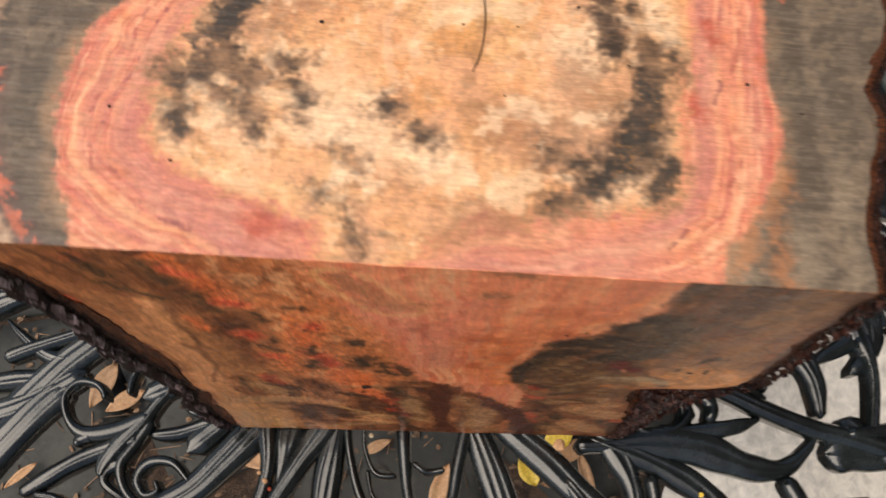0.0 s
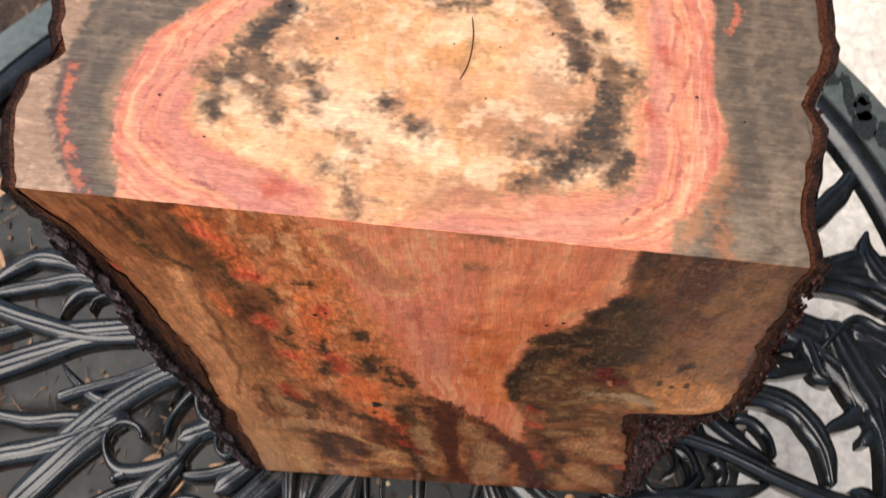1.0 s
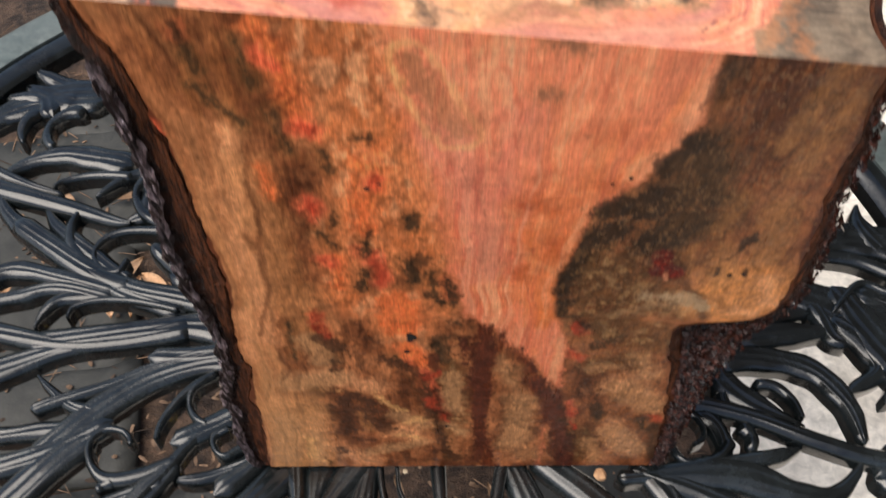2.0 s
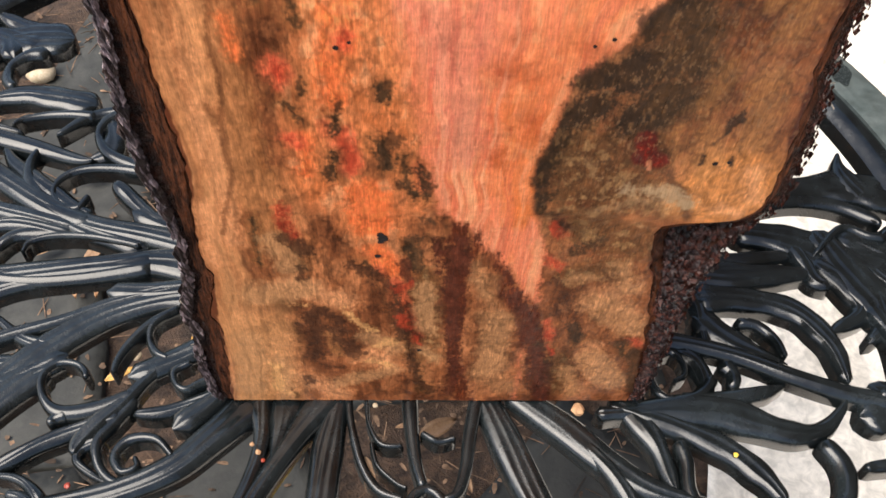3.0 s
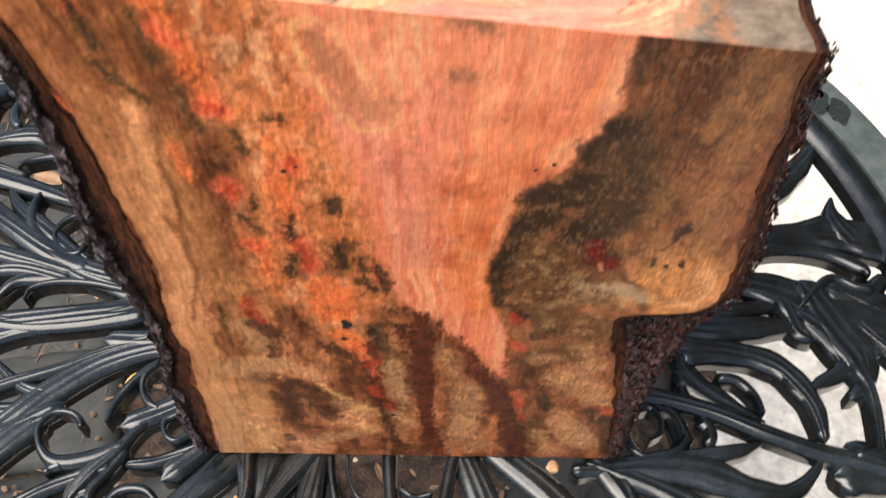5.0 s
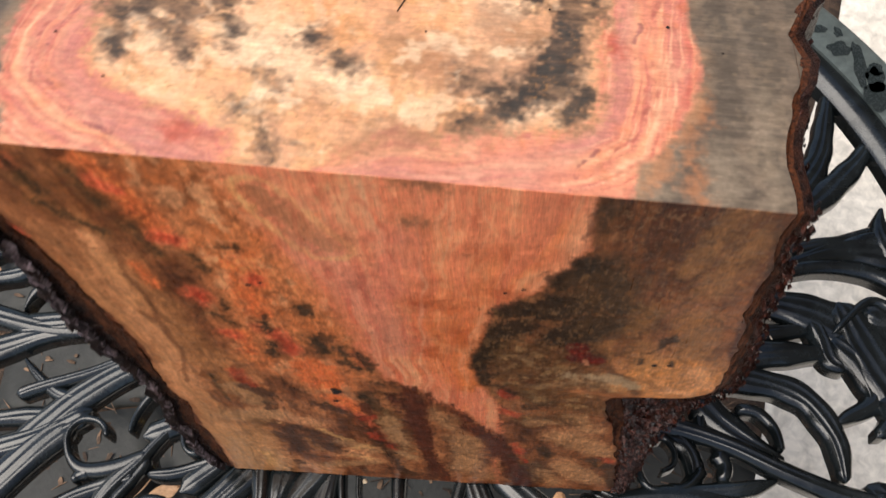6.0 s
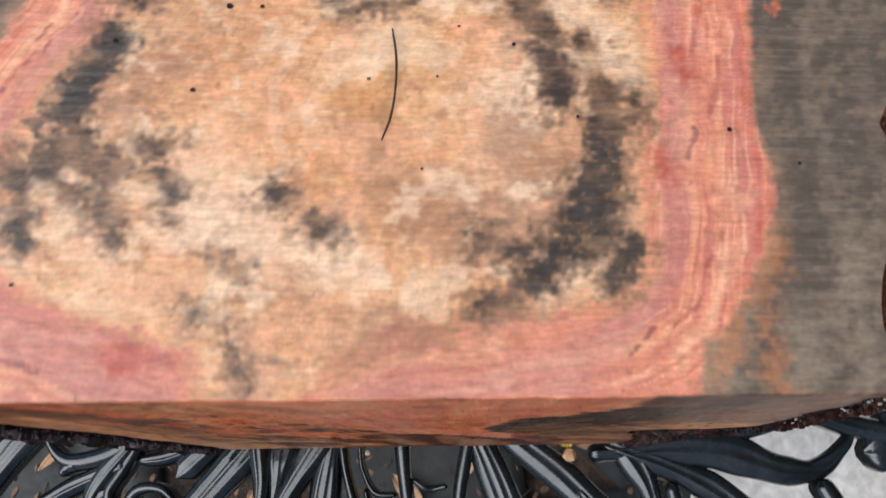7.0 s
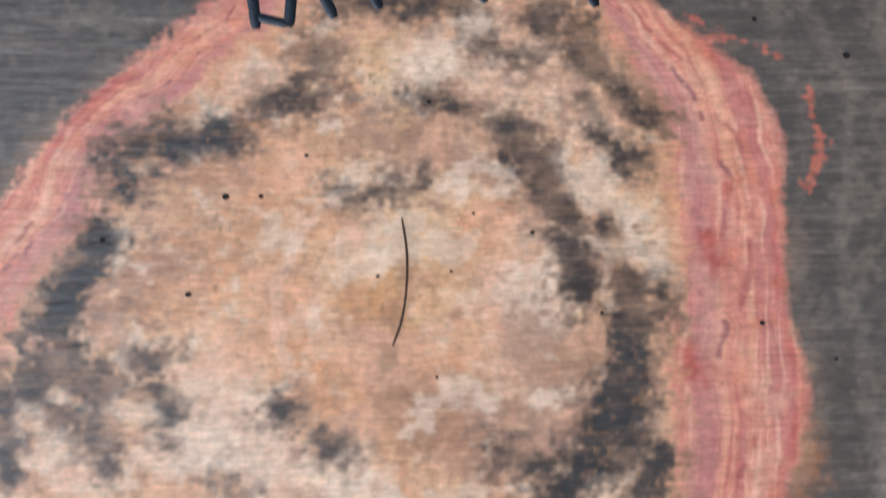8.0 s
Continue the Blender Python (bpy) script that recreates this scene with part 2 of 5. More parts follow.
leaf("fallen_leaf", 0.150, 0.026, 0.035, 0.055, 25, YELLOW_LEAF, "bright yellow fallen leaf lying on a slab", slim=0.7)
leaf("fallen_leaf", 0.198, 0.075, 0.034, 0.06, -50, YELLOW_LEAF, "bright yellow fallen leaf lying on a slab", slim=0.7)
leaf("fallen_leaf", -0.478, 0.408, 0.03, 0.05, -62, ORANGE_LEAF, "orange fallen leaf lying on dry litter", slim=0.4)
leaf("fallen_leaf", -0.36, 0.46, 0.03, 0.06, 30, ORANGE_LEAF, "small orange fallen leaf lying on dry litter", slim=0.5)
lr = random.Random(5)
for k in range(150):
    a, r = lr.uniform(0, 6.28), 0.15 + 1.1 * lr.random() ** 0.7
    lx, ly = -0.2 + r * math.cos(a), 0.35 + r * math.sin(a)
    if lx < 0.34 + 0.26 * ly:
        leaf("dry_leaf", lx, ly, 0.026, lr.uniform(0.035, 0.09), lr.uniform(0, 360), DRY_LEAF, "curled brown dry leaf on the ground", lr.uniform(-12, 12), lr.uniform(0.25, 0.5))


def pebble(x, y, size, z=0.02):
    bm = bmesh.new()
    bmesh.ops.create_icosphere(bm, subdivisions=2, radius=size)
    for v in bm.verts:
        v.co *= 1 + 0.2 * noise.noise(v.co * (1.2 / size) + Vector((x * 50, y * 50, 0)))
        v.co.z *= 0.6
    for f in bm.faces:
        f.smooth = True
    ob = part("pebble", bm, PEBBLE)
    ob.matrix_world = pose(x, y, z, 0, 0, x * 900)
    tagged(ob, "small pale pebble lying among dry leaves", "pebble", "pebbles under the table")


for px, py, ps in ((-0.465, 0.45, 0.010), (-0.42, 0.405, 0.010), (-0.79, 1.13, 0.03), (-0.62, 0.98, 0.02), (-0.30, 0.36, 0.010)):
    pebble(px, py, ps)

# twigs, needles and torn leaf scraps that cover the earth
rr = random.Random(15)
verts, faces = [], []
for k in range(5200):
    x, y = rr.uniform(-1.05, 0.75), rr.uniform(-0.55, 1.35)
    if x > 0.33 + 0.26 * y:
        continue
    long = rr.uniform(0.008, 0.05) if rr.random() < 0.55 else rr.uniform(0.006, 0.018)
    wide = 0.0016 if long > 0.02 else rr.uniform(0.003, 0.009)
    turn, z, rise = rr.uniform(0, 6.28), rr.uniform(0.006, 0.018), rr.uniform(-0.12, 0.12)
    c, s, base = math.cos(turn), math.sin(turn), len(verts)
    for u, v, w in ((-1, -0.7, 0), (0, -1, 0.3), (1, -0.4, 0), (1, 0.4, 0), (0, 1, 0.3), (-1, 0.7, 0)):
        verts.append((x + u * long / 2 * c - v * wide / 2 * s, y + u * long / 2 * s + v * wide / 2 * c, z + u * rise * long + w * 0.003))
    for q in range(6):
        p = verts[base + q]
        verts.append((p[0], p[1], p[2] - 0.0012))
    faces += [(base, base + 1, base + 4, base + 5), (base + 1, base + 2, base + 3, base + 4)]
    faces += [(base + q, base + 6 + q, base + 6 + (q + 1) % 6, base + (q + 1) % 6) for q in range(6)]
tagged(sheet("leaf_litter", verts, faces, BITS, smooth=False), "brown twigs and torn dry leaf scraps on the earth", "leaf litter", kind="stuff")

# ---- the cast metal table ----
TABLE = tagged(new("patio_table"), "round black cast-metal patio table with leaf and scroll openwork", "table")
CENTRE = Vector((-0.068, 0.130, TABLE_Z))
R_IN, R_OUT = 0.486, 0.542


def spun(name, profile, mat, label="", steps=160):
    """A ring about the table's centre, from a closed profile of (radius, height)."""
    verts, faces, k = [], [], len(profile)
    for i in range(steps):
        a = 2 * math.pi * i / steps
        verts += [(CENTRE.x + r * math.cos(a), CENTRE.y + r * math.sin(a), TABLE_Z + h) for r, h in profile]
        for j in range(k):
            faces.append((i * k + j, i * k + (j + 1) % k, ((i + 1) % steps) * k + (j + 1) % k, ((i + 1) % steps) * k + j))
    ob = sheet(name, verts, faces, mat, TABLE, label)
    ob.data.set_sharp_from_angle(angle=radians(50))
    return ob


RIM_BAND = spun("rim", [(R_IN + 0.012, 0.004), (R_OUT - 0.006, 0.004), (R_OUT - 0.001, 0.001), (R_OUT, -0.006), (R_OUT - 0.004, -0.024), (R_IN + 0.012, -0.012)], RIM, "grey weathered flat outer band")
spun("inner_ring", [(R_IN - 0.012, -0.004), (R_IN - 0.006, 0.002), (R_IN + 0.004, 0.004), (R_IN + 0.0115, 0.001), (R_IN + 0.0115, -0.022), (R_IN - 0.010, -0.022)], CAST)
spun("hub_ring", [(0.052, -0.004), (0.058, -0.001), (0.066, -0.001), (0.072, -0.004), (0.070, -0.018), (0.054, -0.018)], CAST, steps=64)


def smooth_line(points, per=8):
    """A rounded line through the points."""
    p = [np.array(q, float) for q in points]
    p = [2 * p[0] - p[1]] + p + [2 * p[-1] - p[-2]]
    out = []
    for a, b, c, d in zip(p, p[1:], p[2:], p[3:]):
        for k in range(per):
            t = k / per
            out.append(0.5 * (2 * b + (c - a) * t + (2 * a - 5 * b + 4 * c - d) * t * t + (3 * b - a - 3 * c + d) * t ** 3))
    return np.array(out + [p[-2]])


level = [0]
SINK = {"stem": 0.0007, "leaf": 0.0008, "scroll": 0.0003}


def section(kind, ridges, wide, drift):
    """A fluted back between sharp ridges, with round shoulders over the walls: the shares of the width and the heights in metres."""
    u = np.concatenate([[-1, -0.985, -0.95, -0.89], np.linspace(-0.8, 0.8, 6 * ridges + 5), [0.89, 0.95, 0.985, 1]])
    deep = min(SINK[kind], 0.09 * wide / ridges)
    v = -deep * np.abs(np.sin(np.pi * (ridges + 1) * (u + 1) / 2 + drift * (1 - u * u))) if ridges > 1 else -deep * u * u
    round_off = min(0.007, 0.42 * wide)
    near = np.clip(((np.abs(u) - 1) * wide / 2 + round_off) / round_off, 0, 1)
    v = v * (1 - near) - round_off * (1 - np.sqrt(np.clip(1 - near ** 2, 0.0, 1)))
    return u / 2, v - 0.0012 * u * u


def bar(kind, ridges, *points, at=None):
    """One cast member of the openwork, in millimetres of the plan: the line's places, each with its width."""
    flat = smooth_line(points) / 1000
    line, wid = flat[:, :2], np.maximum(flat[:, 2], 0.0012)
    n = len(line)
    tang = np.gradient(line, axis=0)
    tang /= np.maximum(np.linalg.norm(tang, axis=1), 1e-9)[:, None]
    nor = np.c_[tang[:, 1], -tang[:, 0]]
    s = np.linspace(0, 1, n)
    run = np.r_[0, np.cumsum(np.linalg.norm(np.diff(line, axis=0), axis=1))]
    left = np.clip((run[-1] - run) / np.maximum(wid * 0.5, 1e-4), 0, 1)
    cap = np.sqrt(np.clip(1 - (1 - left) ** 2, 0.02, 1))
    root = np.sqrt(np.clip(1 - (1 - np.clip(run / np.maximum(wid * 0.5, 1e-4), 0, 1)) ** 2, 0.04, 1))
    wid = wid * cap * root
    if kind == "leaf":
        lobes = max(2, round(run[-1] / 0.03))
        wid = wid * (1 + 0.05 * np.sin(2 * np.pi * lobes * s))
    wid = wid * 1.14
    phase = 6.3 * math.sin(100 * line[0, 0] + 70 * line[-1, 1])
    level[0] = (level[0] + 1) % 9
    lift = -0.0030 + 0.0003 * level[0] - (0.0012 if kind == "leaf" else 0.0)
    verts, k = [], 0
    for i in range(n):
        u, v = section(kind, ridges, wid[i], 0.7 * math.sin(2.2 * s[i] * 3 + phase))
        z = TABLE_Z + lift - 0.0035 * (1 - cap[i]) - 0.005 * (1 - root[i]) - (0.003 * s[i] ** 3 if kind == "leaf" else 0.0) + 0.0006 * math.sin(9 * s[i] + phase)
        ring = [(u[0] * 0.96, -0.017)] + [(p, q) for p, q in zip(u, v)] + [(u[-1] * 0.96, -0.017)]
        k = len(ring)
        verts += [(line[i, 0] + nor[i, 0] * p * wid[i], line[i, 1] + nor[i, 1] * p * wid[i], z + q) for p, q in ring]
    faces = [(i * k + j, (i + 1) * k + j, (i + 1) * k + (j + 1) % k, i * k + (j + 1) % k) for i in range(n - 1) for j in range(k)]
    faces += [tuple(range(k)), tuple(reversed(range((n - 1) * k, n * k)))]
    ob = sheet({"stem": "stem", "leaf": "leaf_blade", "scroll": "scroll"}[kind], verts, faces, CAST, TABLE)
    if at is not None:
        ob.data.transform(Matrix.Translation((CENTRE.x, CENTRE.y, 0)) @ Matrix.Rotation(radians(at), 4, "Z"))
    ob.data.set_sharp_from_angle(angle=radians(48))
    return ob


bar("leaf", 4, (-352, 403, 43), (-392, 401, 42), (-424, 393, 36), (-453, 375, 26), (-478, 348, 14))
bar("leaf", 2, (-388, 411, 24), (-415, 426, 18), (-436, 439, 10), (-451, 457, 2))
bar("scroll", 1, (-370, 380, 19), (-388, 374, 14), (-400, 359, 9), (-399, 340, 10), (-389, 327, 9))
bar("leaf", 1, (-416, 382, 17), (-425, 367, 15), (-427, 351, 10), (-422, 336, 5))
bar("leaf", 3, (-308, 307, 29), (-345, 316, 26), (-378, 321, 22), (-408, 312, 15), (-430, 293, 8), (-446, 276, 4))
bar("scroll", 1, (-304, 291, 11), (-329, 292, 9), (-349, 291, 8), (-368, 284, 6), (-376, 275, 4))
bar("stem", 2, (-468, 296, 18), (-425, 277, 19), (-390, 265, 18), (-346, 251, 16), (-309, 237, 11), (-294, 233, 3))
bar("leaf", 2, (-456, 311, 12), (-431, 296, 12), (-394, 279, 9), (-365, 269, 5))
bar("leaf", 2, (-298, 296, 15), (-287, 275, 16), (-286, 252, 21), (-302, 239, 12))
bar("scroll", 1, (-256, 300, 13), (-288, 300, 12), (-311, 291, 11), (-329, 272, 7), (-335, 265, 2))
bar("scroll", 1, (-280, 299, 10), (-296, 285, 9), (-298, 266, 7), (-284, 245, 11), (-256, 230, 13), (-236, 223, 11))
bar("scroll", 1, (-242, 223, 11), (-273, 227, 9), (-301, 225, 8), (-318, 214, 7), (-321, 198, 5), (-310, 183, 6), (-297, 182, 7), (-292, 191, 6), (-291, 195, 4))
bar("scroll", 1, (-346, 249, 6), (-349, 230, 9), (-342, 207, 12), (-319, 182, 15), (-283, 165, 17))
bar("stem", 3, (-167, 136, 24), (-190, 143, 24), (-235, 155, 20), (-283, 166, 19), (-324, 185, 20), (-364, 212, 20), (-401, 239, 20))
bar("leaf", 2, (-273, 212, 9), (-260, 199, 15), (-242, 182, 12), (-221, 166, 4))
bar("scroll", 1, (-329, 132, 3), (-325, 144, 5), (-306, 151, 6), (-279, 151, 6), (-256, 146, 6), (-236, 140, 5))
bar("stem", 3, (-164, 122, 34), (-187, 124, 34), (-225, 127, 23), (-264, 122, 20), (-302, 117, 20), (-336, 113, 20), (-357, 110, 20))
bar("stem", 3, (-162, 101, 29), (-183, 98, 29), (-214, 92, 21), (-250, 78, 22), (-282, 54, 24), (-305, 31, 24), (-329, 6, 22))
bar("stem", 2, (-174, 109, 12), (-195, 104, 12), (-224, 97, 11), (-252, 87, 10), (-282, 72, 10), (-320, 58, 11), (-339, 50, 11))
bar("scroll", 1, (-195, 83, 8), (-213, 70, 8), (-227, 53, 7), (-234, 37, 6), (-235, 23, 4))
bar("scroll", 1, (-201, 79, 6), (-213, 67, 6), (-214, 54, 5), (-207, 42, 6), (-196, 36, 5))
bar("stem", 2, (-158, 61, 13), (-175, 50, 13), (-196, 36, 10), (-211, 19, 9), (-223, 1, 12), (-238, -15, 15), (-248, -30, 12), (-250, -40, 4))
bar("scroll", 1, (-253, 19, 5), (-256, 26, 5), (-264, 32, 5), (-277, 32, 6), (-285, 20, 5), (-279, 2, 6), (-265, -7, 11), (-240, -3, 13), (-215, 9, 10))
bar("leaf", 2, (-222, -7, 14), (-245, -17, 12), (-269, -28, 13), (-292, -42, 12), (-311, -54, 10))
bar("leaf", 1, (-259, -7, 11), (-269, -12, 9), (-272, -18, 4))
bar("scroll", 1, (-153, 26, 6), (-170, 16, 6), (-180, 10, 5), (-188, 15, 4), (-190, 26, 6), (-179, 33, 5))
bar("leaf", 2, (-155, 10, 9), (-172, 3, 10), (-193, -5, 11), (-211, -7, 7), (-215, -6, 2))
bar("scroll", 1, (-215, 6, 10), (-226, -14, 9), (-235, -30, 8), (-230, -48, 6), (-217, -59, 6), (-201, -57, 5))
bar("leaf", 2, (-233, -27, 8), (-245, -34, 9), (-246, -44, 6), (-233, -54, 5), (-220, -60, 3))
bar("scroll", 1, (-180, -42, 4), (-195, -28, 6), (-213, -28, 8), (-221, -40, 7), (-214, -52, 5), (-204, -49, 4), (-207, -41, 3))
bar("stem", 3, (-122, 12, 26), (-135, -2, 25), (-157, -26, 22), (-181, -49, 20), (-215, -65, 18), (-253, -75, 17), (-281, -80, 16), (-305, -85, 14))
bar("leaf", 2, (-260, -78, 10), (-271, -64, 8), (-284, -56, 6), (-300, -54, 5))
bar("leaf", 2, (-268, -76, 9), (-277, -69, 7), (-289, -67, 7))
bar("stem", 2, (-127, 23, 14), (-125, -1, 14), (-122, -29, 10), (-127, -58, 10), (-136, -86, 11), (-142, -105, 11))
bar("stem", 2, (-71, 20, 23), (-82, 1, 23), (-96, -22, 16), (-112, -50, 14), (-124, -74, 14), (-133, -97, 13))
bar("stem", 3, (-101, 23, 22), (-106, 1, 22), (-109, -11, 18), (-111, -29, 10), (-113, -42, 3))
bar("stem", 3, (-66, 24, 15), (-70, 2, 14), (-75, -29, 20), (-77, -58, 20), (-78, -86, 20), (-79, -105, 19))
bar("scroll", 1, (-65, 25, 5), (-62, 2, 5), (-59, -18, 5), (-51, -46, 6), (-39, -65, 6), (-21, -73, 5))
bar("scroll", 1, (-53, 25, 3), (-49, 2, 3), (-47, -15, 3), (-38, -32, 4), (-22, -34, 4))
bar("scroll", 1, (-45, -29, 3), (-40, -48, 3), (-28, -60, 3), (-19, -65, 3))
bar("stem", 1, (-19, 25, 11), (-18, 2, 11), (-16, -24, 9), (-13, -46, 8), (-8, -65, 7))
bar("scroll", 1, (-10, -23, 4), (1, -30, 5), (15, -28, 4))
bar("scroll", 1, (34, 25, 9), (30, 2, 9), (25, -24, 9), (21, -50, 8), (15, -68, 7), (5, -73, 4))
bar("scroll", 1, (-20, -105, 8), (-19, -86, 8), (-15, -71, 7), (-6, -65, 7), (3, -71, 7), (10, -86, 8), (13, -105, 8))
bar("stem", 3, (31, 23, 19), (39, 2, 18), (51, -28, 22), (63, -58, 22), (75, -86, 20), (83, -105, 19))
bar("scroll", 1, (62, -95, 4), (66, -83, 4), (78, -78, 5), (89, -86, 5), (90, -97, 4))
bar("stem", 2, (55, 14, 20), (70, 0, 20), (95, -20, 22), (122, -45, 20), (149, -64, 17), (181, -76, 13), (213, -88, 12), (238, -96, 11))
bar("stem", 2, (106, -30, 11), (125, -56, 13), (138, -82, 14), (146, -105, 15))
bar("leaf", 2, (136, 14, 24), (146, -5, 24), (158, -30, 16), (164, -54, 12), (167, -72, 3))
bar("leaf", 2, (127, 2, 15), (145, -6, 15), (176, -18, 17), (209, -35, 19), (229, -53, 18), (239, -69, 12), (240, -74, 5))
bar("leaf", 1, (174, -28, 9), (177, -45, 10), (176, -66, 10), (182, -86, 10), (185, -99, 8))
bar("leaf", 2, (117, -7, 12), (137, -6, 12), (175, -3, 21), (215, -7, 25), (253, -20, 19), (280, -20, 13), (299, -5, 7), (308, 8, 2))
bar("stem", 2, (155, 57, 20), (189, 54, 15), (230, 42, 14), (269, 24, 14), (303, 11, 14), (334, 4, 15), (366, -5, 15))
bar("scroll", 1, (211, 24, 10), (195, 8, 7), (172, 5, 6), (162, 18, 6), (165, 36, 5), (179, 45, 6), (188, 37, 5), (188, 25, 4), (178, 18, 3))
bar("leaf", 2, (184, 50, 15), (199, 37, 15), (204, 18, 13), (192, 4, 9))
bar("leaf", 2, (180, 5, 10), (218, 7, 12), (244, 11, 11), (265, 18, 3))
bar("leaf", 1, (220, 38, 16), (226, 25, 11), (222, 13, 9))
bar("leaf", 2, (204, 79, 27), (229, 58, 22), (255, 40, 13), (271, 33, 4))
bar("leaf", 2, (203, 106, 16), (210, 84, 17), (210, 60, 12), (209, 47, 7))
bar("scroll", 1, (236, 71, 8), (253, 68, 9), (264, 56, 8), (268, 38, 5))
bar("leaf", 3, (205, 95, 26), (250, 95, 21), (288, 84, 21), (309, 53, 18), (313, 19, 10))
bar("leaf", 3, (201, 123, 24), (237, 118, 26), (274, 119, 20), (302, 121, 13), (309, 124, 5))
bar("leaf", 3, (217, 135, 14), (259, 135, 16), (289, 140, 12), (310, 148, 8))
bar("leaf", 2, (301, 153, 16), (308, 133, 18), (315, 116, 17), (326, 108, 10))
bar("leaf", 3, (252, 167, 21), (298, 157, 29), (336, 141, 41), (373, 125, 46), (401, 108, 46))
bar("leaf", 3, (316, 136, 20), (337, 113, 28), (343, 85, 17), (320, 69, 9), (310, 63, 3))
bar("leaf", 3, (344, 136, 19), (359, 108, 22), (358, 75, 15), (340, 55, 8))
bar("scroll", 1, (271, 188, 11), (313, 197, 12), (351, 194, 13), (377, 180, 13), (384, 169, 5))
bar("leaf", 3, (282, 194, 11), (326, 212, 20), (368, 216, 33), (405, 206, 35), (431, 193, 33))
bar("leaf", 3, (383, 199, 26), (372, 223, 23), (369, 241, 12), (372, 257, 2))
bar("scroll", 1, (316, 136, 4), (348, 166, 7), (370, 158, 8), (384, 155, 7))
bar("scroll", 1, (347, -45, 10), (314, -48, 9), (303, -50, 6))
bar("scroll", 1, (279, -27, 13), (289, -47, 15), (286, -68, 14), (272, -87, 16), (252, -101, 16))
bar("leaf", 1, (233, -94, 10), (246, -81, 9), (259, -72, 6))
bar("leaf", 3, (280, 243, 25), (310, 278, 25), (328, 311, 20), (338, 352, 15), (347, 390, 9))
bar("leaf", 2, (295, 243, 19), (331, 273, 21), (358, 303, 17), (375, 331, 7))
bar("leaf", 2, (282, 210, 14), (310, 217, 12), (338, 223, 13), (367, 235, 13))
bar("stem", 1, (329, 7, 9), (357, 10, 10), (388, 16, 11), (421, 21, 11))
bar("leaf", 2, (351, 90, 20), (357, 52, 11), (352, 10, 10), (346, -8, 4))
bar("leaf", 3, (324, 165, 23), (341, 129, 32), (354, 95, 32), (360, 66, 15))
bar("leaf", 2, (343, 161, 13), (376, 144, 12), (402, 131, 12), (426, 120, 8))
bar("leaf", 2, (360, 131, 15), (381, 102, 14), (396, 78, 12), (408, 60, 5))
bar("stem", 2, (355, -7, 12), (380, -20, 12), (414, -34, 12))
bar("leaf", 3, (-232, 141, 20), (-294, 166, 20), (-341, 197, 22), (-386, 227, 20), (-417, 255, 12), (-427, 287, 2))
bar("leaf", 2, (-284, 169, 17), (-334, 210, 16), (-365, 236, 12), (-381, 262, 3))
bar("leaf", 3, (-293, 162, 17), (-348, 178, 16), (-390, 186, 18), (-416, 171, 15), (-434, 153, 4))
bar("leaf", 2, (-296, 154, 14), (-345, 166, 14), (-379, 158, 14), (-416, 148, 12), (-439, 138, 7))
bar("leaf", 1, (-302, 157, 12), (-337, 154, 13), (-351, 141, 9), (-356, 124, 2))
bar("stem", 2, (-220, 128, 24), (-276, 113, 16), (-324, 109, 15), (-371, 118, 17), (-410, 129, 17), (-445, 141, 17))
bar("stem", 3, (-285, 111, 11), (-328, 105, 16), (-363, 92, 22), (-393, 78, 23), (-418, 67, 22))
bar("leaf", 2, (-416, 103, 10), (-395, 112, 11), (-376, 118, 6), (-360, 114, 2))
bar("leaf", 2, (-278, 46, 16), (-306, 54, 11), (-327, 68, 7), (-343, 83, 2))
bar("leaf", 2, (-280, 36, 18), (-322, 34, 15), (-353, 30, 14), (-377, 32, 12), (-407, 35, 8))
bar("stem", 3, (-272, 41, 18), (-308, 18, 19), (-341, 6, 19), (-367, 0, 19), (-391, -9, 17))
bar("stem", 3, (-284, 31, 23), (-309, 7, 25), (-333, -21, 26), (-350, -48, 24))

# the rest of the openwork repeats about the centre
for a in (246, 262, 278, 294, 310):
    bar("stem", 2, (290, 4, 20), (380, -8, 20), (462, 0, 22), at=a)
    bar("leaf", 2, (330, 0, 22), (370, 36, 24), (440, 50, 10), at=a)
    bar("leaf", 2, (320, 0, 22), (380, -36, 24), (455, -40, 10), at=a)
    bar("scroll", 1, (340, 6, 12), (400, 34, 11), (440, 12, 10), (415, -8, 9), (398, 8, 7), at=a)
for a in (48, 70, 92, 114):
    bar("stem", 2, (70, 0, 18), (170, 14, 20), (270, -8, 20), (380, 10, 20), (462, 0, 22), at=a)
    bar("leaf", 2, (180, 10, 18), (240, 50, 24), (320, 64, 20), (360, 100, 6), at=a)
    bar("leaf", 2, (220, 2, 18), (280, -40, 24), (350, -56, 20), (400, -90, 6), at=a)
    bar("scroll", 1, (290, -4, 13), (340, 34, 12), (400, 40, 11), (420, 10, 10), (395, -8, 9), (375, 8, 8), at=a)
    bar("leaf", 2, (380, 8, 22), (420, 50, 22), (466, 78, 10), at=a)
for a in (0, 140, 165, 190, 215, 232, 340):
    bar("leaf", 2, (405, 0, 28), (432, 12, 26), (470, 20, 14), at=a)
    bar("leaf", 2, (410, 30, 22), (440, 20, 20), (470, 44, 12), at=a)
    bar("stem", 2, (70, 0, 18), (130, 6, 18), (190, 0, 18), at=a)

